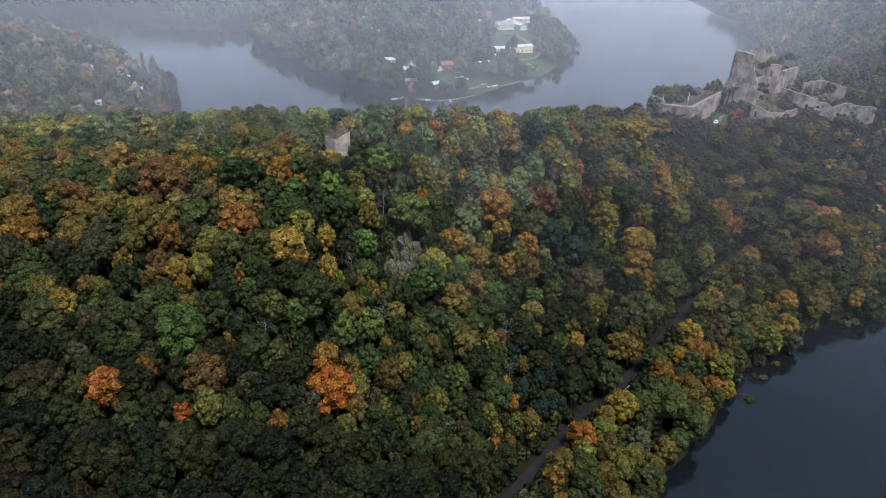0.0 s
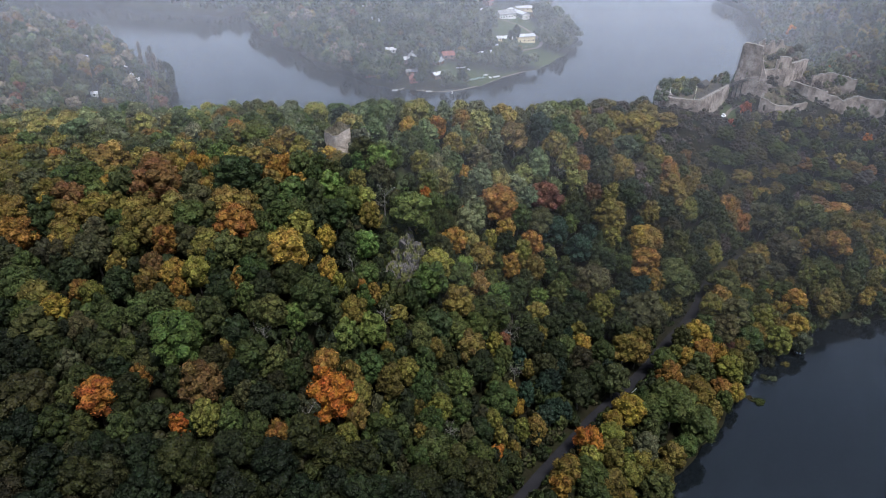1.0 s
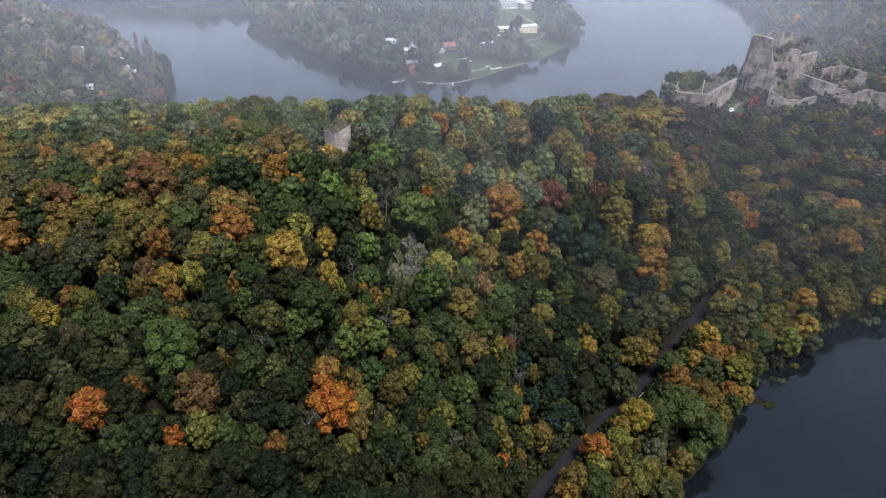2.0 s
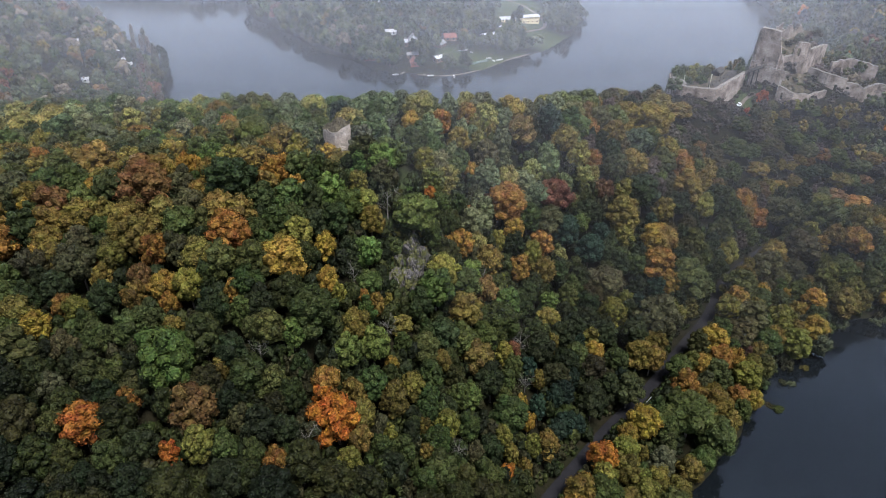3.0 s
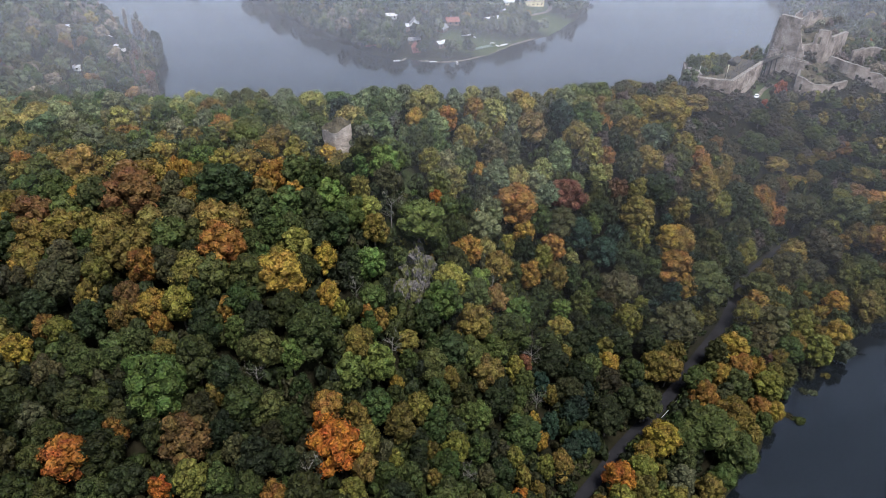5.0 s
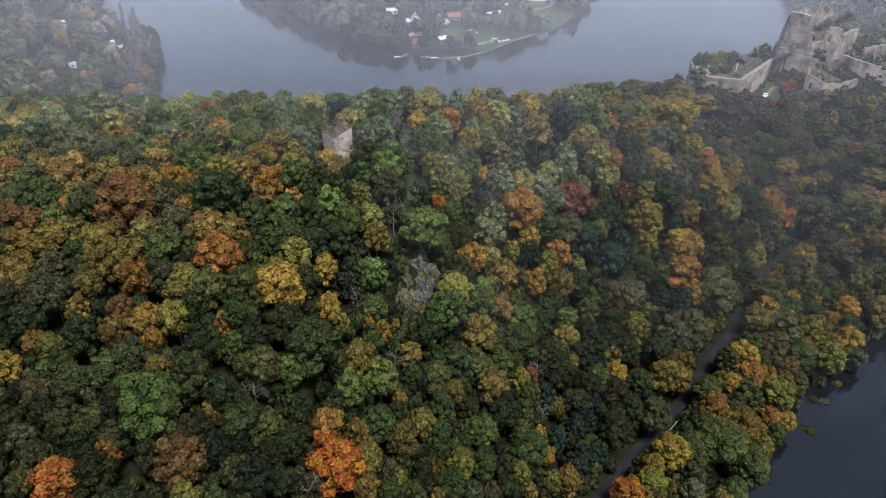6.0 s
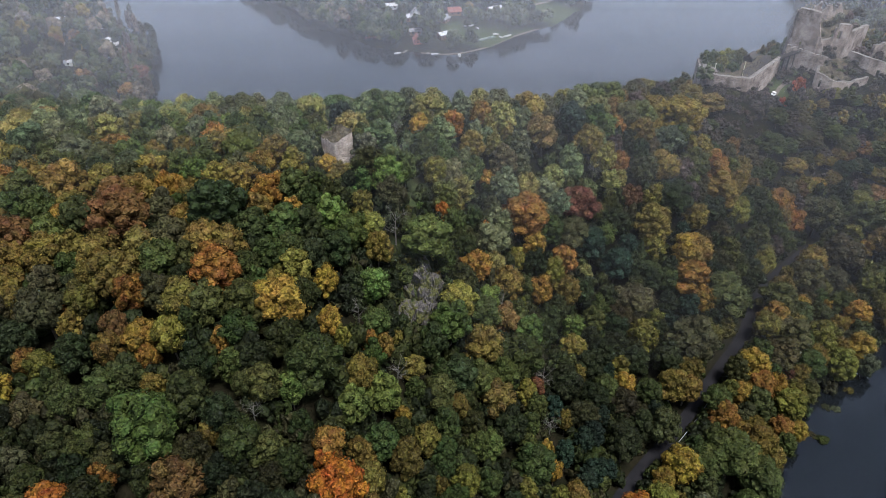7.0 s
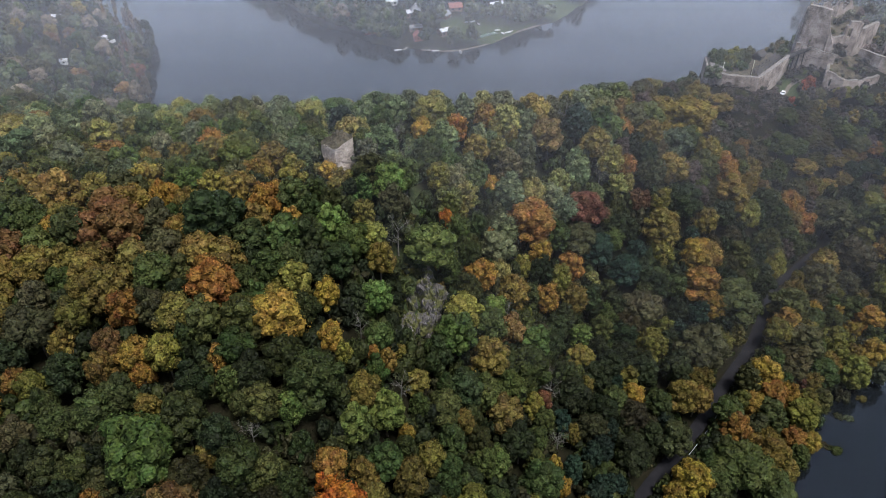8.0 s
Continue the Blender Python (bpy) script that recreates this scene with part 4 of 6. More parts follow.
# ---------------------------------------------------------------- woods farther off, as one mass each
def wood(name, label, area, spacing, palette, wide, keep_out=(), grain=60, limit=2600, leaf=1.0, tint_gain=1.0):
    n = 60000
    (x0, x1), (y0, y1) = area
    cell, pts = {}, []
    X, Y = rng.uniform(x0, x1, n), rng.uniform(y0, y1, n)
    D, R = shore_gap(X, Y), along(ROAD_LINE, X, Y, False)
    for x, y, d, r in zip(X, Y, D, R):
        if d < 2 or r < 5 or seen_ground(x, y) or abs(x - 0.04 * y) > 50 + 0.64 * y or len(pts) >= limit:
            continue
        if any(((x - a) / rx) ** 2 + ((y - b) / ry) ** 2 < 1 for a, b, rx, ry in keep_out):
            continue
        k = (int(x // spacing), int(y // spacing))
        if any((x - a) ** 2 + (y - b) ** 2 < (0.92 * spacing) ** 2 for i in (-1, 0, 1) for j in (-1, 0, 1) for a, b in cell.get((k[0] + i, k[1] + j), ())):
            continue
        cell.setdefault(k, []).append((x, y))
        pts.append((x, y))
    templates = []
    for v in range(5):
        centres, radii = lobes_of(9, 3.7, 4.2, 8.0, 1.95, v)
        templates.append(crown("crown", centres, radii, grain, leaf, core=0.92))
    pts = np.array(pts)
    Z = ground_at(pts[:, 0], pts[:, 1])
    verts, faces, tints, base = [], [], [], 0
    for (x, y), z in zip(pts, Z):
        v, f = templates[int(rng.integers(5))]
        s = wide / 8 * rng.uniform(0.75, 1.3)
        a = rng.uniform(0, 6.28)
        turn = np.array(((math.cos(a), -math.sin(a), 0), (math.sin(a), math.cos(a), 0), (0, 0, 1)))
        verts.append((v * (s, s, s * rng.uniform(0.85, 1.25))) @ turn.T + (x, y, z - 0.4))
        faces.append(f + base)
        base += len(v)
        # one factor brightens the whole wood's leaf colours evenly
        rgb = np.array(TINTS[choose(palette)][1]) * rng.uniform(0.75, 1.25) * tint_gain
        tints.append(np.tile((*rgb, 1), (len(v), 1)))
    me = mesh_np(name, np.concatenate(verts), np.concatenate(faces), WOODS)
    t = me.attributes.new("tint", "FLOAT_COLOR", "POINT")
    t.data.foreach_set("color", np.concatenate(tints).astype(np.float32).ravel())
    tagged(new(name, me), label, "woodland", kind="stuff")
    return len(pts)


MIXED = (("grey", 0.22), ("brown", 0.25), ("dark", 0.13), ("green", 0.09), ("olive", 0.06), ("pale", 0.14), ("ochre", 0.03), ("russet", 0.06), ("red", 0.02))
AUTUMN = (("olive", 0.24), ("grey", 0.12), ("brown", 0.24), ("scrub", 0.14), ("dark", 0.06), ("ochre", 0.15), ("green", 0.03), ("orange", 0.01), ("red", 0.01))
SOMBRE = (("dark", 0.3), ("grey", 0.3), ("green", 0.2), ("olive", 0.15), ("brown", 0.05))
wood("west_woods", "mixed autumn woodland down to the lake shore", ((-430, -60), (290, 730)), 8.4, MIXED, 8.6, [(x + 0.43 * d, y - 0.9 * d, 6.2, 6.2) for x, y in ((-280, 535), (-264, 555), (-240, 521), (-243, 464)) for d in (0, 9, 18, 27)], 80, 2400, 0.34, 1.15)
wood("castle_woods", "autumn woodland on the slopes of the castle hill", ((60, 300), (225, 420)), 6.2, AUTUMN, 5.8,
     ((137, 320, 9, 11), (111, 318, 13, 12), (128, 325, 11, 11), (155, 342, 11, 11), (170, 346, 15, 14), (166, 327, 10, 6), (150, 327, 10, 9), (120, 298, 11, 11), (108, 301, 10, 9), (133, 309, 7, 7), (185, 333, 8, 5), (200, 330, 20, 6), (186, 323, 13, 4), (168, 319.5, 14, 5), (150, 320, 8, 7), (126, 303, 7, 7), (181, 336, 12, 9), (129, 314, 6, 6), (118, 309.5, 12, 6), (177, 328, 8, 8)), 110, 1000, 0.3)
wood("east_woods", "misty autumn woodland beyond the castle", ((60, 560), (420, 900)), 9.2, AUTUMN, 9.2, ((90, 690, 75, 140), (80, 850, 80, 90)), 50, 900, 0.5)
wood("cape_woods", "dense green woodland on the cape", ((-240, 150), (510, 720)), 7.2, SOMBRE, 8.0,
     ((-240, 560, 50, 95), (72, 695, 26, 50), (64, 640, 30, 26), (-26, 532, 9, 14), (-30, 565, 14, 13), (4, 574, 13, 16), (24, 584, 14, 12), (-44, 588, 8, 11), (30, 545, 48, 17), (88, 603, 24, 24), (-34, 568, 12, 14), (75, 760, 30, 34), (62, 632, 28, 20), (-6, 530, 9, 16), (-56, 544, 7, 9), (-44, 590, 7, 10), (5, 574, 8, 14), (-76, 692, 8, 10),
      (-64, 658, 7, 8), (45, 720, 10, 9), (40, 756, 14, 10), (40, 592, 12, 10), (80, 640, 14, 16)), 45, 1500, 0.5)
wood("upper_cape_woods", "dense misty woodland on the neck of the cape", ((-250, 150), (720, 1100)), 10.5, SOMBRE, 11.0, ((72, 725, 28, 40), (75, 760, 30, 34), (45, 720, 10, 9), (40, 756, 14, 10), (-17, 752, 8, 10)), 40, 700, 0.7)
wood("far_woods", "misty grey woodland across the water", ((-760, -220), (755, 1250)), 10.5, SOMBRE, 11.0, (), 40, 800, 0.7)

# ---------------------------------------------------------------- masonry
def box_into(bm, x0, x1, y0, y1, z0, z1, m=None):
    vs = [bm.verts.new(p) for p in ((x0, y0, z0), (x1, y0, z0), (x1, y1, z0), (x0, y1, z0), (x0, y0, z1), (x1, y0, z1), (x1, y1, z1), (x0, y1, z1))]
    for f in ((3, 2, 1, 0), (4, 5, 6, 7), (0, 1, 5, 4), (1, 2, 6, 5), (2, 3, 7, 6), (3, 0, 4, 7)):
        bm.faces.new([vs[k] for k in f])
    if m is not None:
        bmesh.ops.transform(bm, matrix=m, verts=vs)
    return vs


def beam(bm, a, b, w, h):
    """A squared timber from a to b."""
    a, b = Vector(a), Vector(b)
    box_into(bm, -w / 2, w / 2, -h / 2, h / 2, 0, (b - a).length, Matrix.Translation(a) @ (b - a).to_track_quat("Z", "Y").to_matrix().to_4x4())


def profile(tops, s):
    """The top's height at share s of a wall, from (share, height) pairs."""
    return float(np.interp(s, [a for a, _ in tops], [b for _, b in tops]))


def wall_line(parent, name, points, tops, base, thick, holes=(), ragged=0.5, teeth=0.0, step=0.8, coping=True, mat=None):
    """A rubble wall along a line in plan: uneven top, openings that go through, a paler weathered crest as a part of its own."""
    pts = [Vector((*p, 0)) for p in points]
    spans = [(b - a).length for a, b in zip(pts, pts[1:])]
    total, run = sum(spans), 0.0
    bm, cap = bmesh.new(), bmesh.new()
    count = 0
    for a, b, length in zip(pts, pts[1:], spans):
        n = max(1, round(length / step))
        yaw = math.atan2(b.y - a.y, b.x - a.x)
        for i in range(n):
            s0, s1 = length * i / n, length * (i + 1) / n
            mid = (run + (s0 + s1) / 2)
            top = profile(tops, mid / total) + ragged * float(noise.noise((mid * 0.3, total, base)))
            if teeth and count % 3 == 2:
                top -= teeth
            count += 1
            here = [h for h in holes if h[0] <= mid <= h[1]]
            cuts, z = [], base
            for _, _, lo, hi in here:
                cuts.append((z, lo))
                z = hi
            cuts.append((z, top))
            m = Matrix.Translation(a) @ Matrix.Rotation(yaw, 4, "Z")
            bulge = 0.10 * float(noise.noise((mid * 0.5, base, total)))
            for lo, hi in cuts:
                if hi > lo + 0.05:
                    box_into(bm, s0 - (0.3 if i == 0 else 0), s1 + (0.3 if i == n - 1 else 0), -thick / 2 - bulge, thick / 2 + bulge, lo, hi, m)
            if coping:
                box_into(cap, s0, s1, -thick / 2 - 0.01 - bulge, thick / 2 + 0.01 + bulge, top - 0.02, top + 0.09, m)
        run += length
    w = part(name, bm, mat or STONE, parent)
    if coping:
        part("coping", cap, CREST, w, "pale weathered wall crest")
    else:
        cap.free()
    return w


# ---------------------------------------------------------------- the lone tower stump on the hilltop
def build_tower():
    t = thing("ruined_tower", pose(-35.6, 219.4, 0), "squat ruined stone tower stump overgrown with dry grass", "ruin")
    n, rows, r0 = 44, 15, 3.4
    z0, z1 = z_at(-35.6, 219.4) - 4, 84.9
    verts, faces = [], []
    for j in range(rows):
        for i in range(n):
            a = 2 * math.pi * i / n
            c, s = math.cos(a - 0.80), math.sin(a - 0.80)
            plan = (abs(c) ** 12 + abs(s) ** 12) ** (-1 / 12)
            k = j / (rows - 1)
            rough = 0.12 * float(noise.noise((3 * math.cos(a), 3 * math.sin(a), j * 1.3))) + 0.03 * ((j * 7 + i * 3) % 3 - 1)
            r = r0 * plan * (1.06 - 0.09 * k) + rough
            top = z1 + 0.9 * math.sin(a + 0.9) + 0.5 * float(noise.noise((2 * math.cos(a), 2 * math.sin(a), 4.0)))
            verts.append((r * math.cos(a), r * math.sin(a), z0 + (top - z0) * k))
    for j in range(rows - 1):
        for i in range(n):
            a, b = j * n + i, j * n + (i + 1) % n
            faces.append((a, b, b + n, a + n))
    part("wall", mesh_from("wall", verts, faces, TOWER_STONE), TOWER_STONE, t)
    rim = verts[-n:]
    verts, faces = [], []
    for k in range(12):
        f = 1.0 - k / 11.0
        for i in range(n):
            x, y, z = rim[i]
            g = 0.8 * float(noise.noise((x * f * 0.9, y * f * 0.9, 1.0))) + 0.55 * float(noise.noise((x * f * 3, y * f * 3, 5.0)))
            verts.append((x * f * (1.02 if k == 0 else 1), y * f * (1.02 if k == 0 else 1), z + 0.05 + 1.5 * (1 - f * f) - 0.5 * f * (1 - f) * 4 * 0.5 + g * (0.4 if k == 0 else 1)))
    for k in range(11):
        for i in range(n):
            a, b = k * n + i, k * n + (i + 1) % n
            faces.append((a, b, b + n, a + n))
    part("turf_top", mesh_from("turf_top", verts, faces, OVERGROWN), OVERGROWN, t, "dry brown grass on the broken top")
    # the proud stones of the faces
    course = bmesh.new()
    box_into(course, -0.42, 0.42, -0.09, 0.09, -0.14, 0.14)
    for v in course.verts:
        v.co += Vector(noise.noise_vector(v.co * 3)) * 0.07
    me = bpy.data.meshes.new("stone")
    course.to_mesh(me)
    course.free()
    me.materials.append(TOWER_STONE)
    for k in range(150):
        a, z = rng.uniform(-2.9, 0.35), rng.uniform(z1 - 9, z1 - 0.6)
        c, s = math.cos(a - 0.80), math.sin(a - 0.80)
        r = r0 * (abs(c) ** 12 + abs(s) ** 12) ** (-1 / 12) * (1.06 - 0.09 * (z - z0) / (z1 - z0)) + 0.02
        ob = new("stone", me)
        ob.parent = t
        ob.matrix_basis = pose(r * math.cos(a), r * math.sin(a), z, 0, 0, math.degrees(a) + 90) @ Matrix.Diagonal((rng.uniform(0.6, 1.3), 1, rng.uniform(0.7, 1.2), 1))


build_tower()


# ---------------------------------------------------------------- the castle ruin
def build_castle():
    c = thing("castle_ruin", pose(0, 0, 0), "large roofless stone castle ruin with pale wall crests", "ruin")
    # keep: tall front wall with its return and a stub at the back
    wall_line(c, "keep_wall", [(148.6, 340.1), (155.4, 336.2)], [(0, 84.3), (0.5, 84.0), (1, 83.4)], 57, 2.4, holes=[(3.0, 4.0, 68.5, 70.5), (7.6, 8.6, 67, 69)], ragged=0.3)
    wall_line(c, "keep_wall", [(155.4, 336.2), (160.6, 345.8)], [(0, 82.5), (0.12, 76), (0.4, 73.5), (1, 74)], 57, 2.0)
    wall_line(c, "buttress", [(155.4, 336.0), (160.2, 333.6)], [(0, 82), (0.3, 76.5), (0.6, 72.5), (1, 68)], 57, 2.0, ragged=0.3, step=0.15, coping=False)
    wall_line(c, "keep_wall", [(148.4, 340.2), (152.6, 350.5)], [(0, 83.8), (0.3, 80), (1, 72)], 57, 2.0)
    wall_line(c, "back_tower_wall", [(161.0, 352.6), (166.0, 351.0), (174.5, 355.0)], [(0, 81), (0.14, 83.5), (0.2, 79.5), (0.42, 82), (0.55, 78.5), (0.8, 82.5), (1, 79)], 60, 2.0, ragged=1.6, step=0.6)
    wall_line(c, "back_tower_wall", [(174.5, 355.0), (178.0, 363.0)], [(0, 79), (1, 73)], 60, 1.8, ragged=1.6, step=0.6)
    # palace: low front, tall corner pier with a window, side wall running back
    wall_line(c, "palace_wall", [(156.6, 334.8), (164.6, 336.6)], [(0, 73.6), (0.4, 72), (1, 72.6)], 57, 1.7)
    wall_line(c, "palace_wall", [(164.6, 336.6), (169.2, 336.0)], [(0, 76.0), (0.25, 78.6), (1, 78.2)], 57, 1.7, holes=[(0.8, 2.2, 72.2, 75.8)])
    wall_line(c, "palace_wall", [(169.2, 336.0), (173.0, 339.6), (187.0, 352.0)], [(0, 78.4), (0.10, 77.6), (0.16, 74.4), (1, 73.2)], 57, 1.6, ragged=0.4)
    wall_line(c, "palace_wall", [(161.5, 345.5), (173.5, 347.5)], [(0, 74), (0.5, 70.5), (1, 73)], 60, 1.5)
    # zigzag parapet before the keep
    wall_line(c, "parapet", [(145.6, 336.6), (151.0, 334.6), (155.6, 331.6), (160.0, 330.4)], [(0, 69.6), (0.5, 67.8), (1, 66.4)], 55, 1.1, teeth=0.8, ragged=0.2)
    # roofless forecourt chamber and the long walls beyond
    wall_line(c, "court_wall", [(154.6, 322.6), (160.6, 319.6)], [(0, 62.6), (1, 60.0)], 50, 1.2, holes=[(1.6, 2.9, 56, 59.4)])
    wall_line(c, "court_wall", [(160.6, 319.6), (169.0, 321.6), (178.4, 325.4)], [(0, 59.6), (0.5, 58.6), (1, 59.4)], 50, 1.2)
    wall_line(c, "court_wall", [(154.6, 322.6), (158.8, 330.6)], [(0, 61.0), (1, 62.6)], 52, 1.1, ragged=0.3)
    wall_line(c, "court_wall", [(174.6, 337.6), (181.0, 331.6), (189.4, 329.6)], [(0, 66.4), (0.5, 65.4), (1, 63.4)], 51, 1.4, holes=[(12.5, 14.6, 54, 60.4)], ragged=0.3)
    wall_line(c, "court_wall", [(189.4, 329.6), (198.6, 328.0), (206.0, 331.0), (218.6, 326.2)], [(0, 62.0), (0.3, 59.8), (0.6, 60.6), (1, 59.6)], 51, 1.3, ragged=0.9)
    wall_line(c, "court_wall", [(186.0, 340.0), (197.0, 343.0), (208.0, 339.0)], [(0, 68), (0.5, 69), (1, 66.5)], 54, 1.4, holes=[(12.0, 13.6, 62, 64.6)], ragged=0.9)
    # gatehouse stump by the track
    wall_line(c, "gate_wall", [(124.6, 311.6), (126.6, 309.2), (131.2, 308.2)], [(0, 53.6), (0.5, 52.6), (1, 51.4)], 44, 1.3, holes=[(3.6, 5.2, 46, 50.6)], ragged=0.3)
    # rubble and dry turf inside the chamber
    n = 28
    for (a0, a1, b0, b1), low, rise in ((((156.0, 323.4), (176.6, 326.0), (159.6, 331.8), (175.0, 336.6)), 57.2, 6.2), (((153.0, 339.6), (171.0, 339.0), (157.0, 353.0), (182.0, 358.0)), 69.0, 9.0)):
        verts, faces = [], []
        for j in range(n):
            for i in range(n):
                u, v = i / (n - 1), j / (n - 1)
                p = Vector(a0).lerp(Vector(a1), u).lerp(Vector(b0).lerp(Vector(b1), u), v)
                lump = 1.1 * float(noise.noise((p.x * 0.35, p.y * 0.35, 0))) + 0.6 * float(noise.noise((p.x * 1.1, p.y * 1.1, 3.0)))
                verts.append((p.x, p.y, low + rise * v + 0.9 * math.sin(3.1 * u) + lump))
        faces = [(j * n + i, j * n + i + 1, (j + 1) * n + i + 1, (j + 1) * n + i) for j in range(n - 1) for i in range(n - 1)]
        part("rubble_slope", mesh_from("rubble_slope", verts, faces, OVERGROWN, True), OVERGROWN, c, "brown overgrown rubble inside the walls")
    return c


def build_bastion():
    c = thing("castle_bastion", pose(0, 0, 0), "stone castle bastion with a pale battered outer wall", "ruin")
    rim = [(103.6, 318.6), (103.2, 313.4), (106.0, 310.0), (111.6, 308.0), (118.6, 306.8), (124.0, 312.4), (131.0, 319.8), (136.4, 326.0), (140.6, 331.0)]
    wall_line(c, "outer_wall", rim[:5], [(0, 67.6), (0.2, 67.0), (0.5, 66.4), (1, 66.2)], 45, 1.8, ragged=0.3)
    wall_line(c, "outer_wall", rim[4:], [(0, 66.2), (0.5, 66.4), (1, 66.0)], 45, 1.6, ragged=0.25, teeth=0.0)
    wall_line(c, "outer_wall", [(140.6, 331.0), (136.0, 338.0), (122.0, 341.0), (107.0, 334.0), (103.6, 318.6)], [(0, 64.2), (1, 64.2)], 46, 1.2, ragged=0.1, coping=False)
    bm = bmesh.new()
    ring = [bm.verts.new((x, y, 64.3)) for x, y in rim + [(136.0, 338.0), (122.0, 341.0), (107.0, 334.0)]]
    bm.faces.new(ring)
    part("terrace", bm, OVERGROWN, c, "trodden grassy terrace within the wall")
    # squat turret at the tip, with a low pyramid roof
    bm = bmesh.new()
    box_into(bm, 103.0, 107.0, 311.4, 315.6, 62.0, 67.0)
    turret = part("watch_turret", bm, STONE, c)
    bm = bmesh.new()
    eaves = [bm.verts.new(q) for q in ((102.7, 311.1, 67.0), (107.3, 311.1, 67.0), (107.3, 315.9, 67.0), (102.7, 315.9, 67.0))]
    tip = bm.verts.new((104.8, 313.6, 68.5))
    bm.faces.new(eaves[::-1])
    for k in range(4):
        bm.faces.new((eaves[k], eaves[(k + 1) % 4], tip))
    part("roof", bm, CREST, turret, "low stone turret roof")
    return c


build_castle()
build_bastion()


def castle_bushes():
    """Trees and brush that have grown in and round the ruin."""
    g = "bushes in the castle ruin"
    for x, y, wide, tall, tint in [(110, 319, 5, 1.2, "olive"), (113, 323, 6, 1.7, "lime"), (117, 320, 5, 1.3, "green"), (119.5, 325, 6, 1.7, "olive"), (108.5, 326, 5.5, 1.5, "green"),
                                   (114.5, 329, 6.5, 1.9, "lime"), (121, 330.5, 5, 1.5, "olive"), (124.5, 335, 5, 1.5, "brown"), (110, 332, 5.5, 1.5, "olive"), (116, 325.5, 6, 1.9, "grey"),
                                   (139, 343, 6, 1.8, "ochre"), (143, 348, 7, 2.2, "brown"), (134, 346, 7, 2.0, "grey"), (137, 339, 5, 1.5, "lime"), (154.5, 343, 4, 3.4, "lime"), (181, 341.5, 6, 1.6, "pale"),
                                   (190, 345, 7, 2.4, "pale"), (188, 337, 6, 1.6, "scrub"), (197, 336, 6.5, 1.8, "pale"), (204, 334, 6.5, 1.8, "brown"), (148, 321.5, 4.8, 1.9, "scarlet"), (145.5, 319.5, 3.6, 1.5, "scarlet"), (152, 318, 4.5, 1.3, "brown"),
                                   (138.5, 312.6, 3.2, 1.2, "scarlet"), (162.5, 343.5, 6, 2.3, "lime"), (159.5, 346.5, 5, 2.0, "ochre"), (111, 328, 5.5, 2.0, "olive"), (118, 331, 5.5, 1.9, "lime")]:
        plant("shrub", tint, x, y, wide * 1.15, tall * 1.12, g, z=(64.2 if x < 128 else z_at(x, y)))
    for x, y, wide, tall, tint in [(166, 347, 4, 1.0, "scrub"), (172, 350, 4.5, 1.1, "pale"), (177, 350.5, 4, 1.0, "scrub"), (182, 354, 6, 1.4, "brown"), (168, 356, 5, 1.3, "scrub"), (177, 346, 4, 0.9, "pale")]:
        plant("shrub", tint, x, y, wide, tall, g, z=74.0 if y < 349 else 76.5)
    for k in range(40):  # low scrub on the rubble inside the walls
        u, v = rng.uniform(0.08, 0.92), rng.uniform(0.08, 0.92)
        if k < 18:
            x, y, z = 156 + 20.6 * u + 1.5 * v, 323.4 + 2.6 * u + 9 * v, 57.0 + 6.2 * v + 0.9 * math.sin(3.1 * u)
        else:
            x, y, z = 153 + 18 * u + 6 * v, 339.6 + 15 * v, 68.8 + 9 * v + 0.9 * math.sin(3.1 * u)
        plant("shrub", choose((("scrub", 0.6), ("brown", 0.25), ("olive", 0.15))), x, y, rng.uniform(1.6, 3.2), rng.uniform(0.25, 0.6), g, z=z)
    for k in range(40):  # brown scrub on the steep bank under the bastion
        x, y = rng.uniform(103, 129), rng.uniform(289, 305)
        plant("shrub", choose((("scrub", 0.8), ("brown", 0.2))), x, y, rng.uniform(2.8, 4.6), rng.uniform(0.5, 0.8), g)
    for x, y in [(130.5, 315), (133, 319), (136, 323), (138.5, 327.5), (106, 304.5), (112, 303), (118, 303), (115, 298.5), (109, 300), 
                 (149, 330.5), (153, 328), (150, 324), (96.5, 310), (118, 295), (126, 300)]:
        plant("shrub", choose((("scrub", 0.6), ("brown", 0.25), ("olive", 0.15))), x, y, rng.uniform(2.6, 4.2), rng.uniform(0.5, 0.95), g)


castle_bushes()


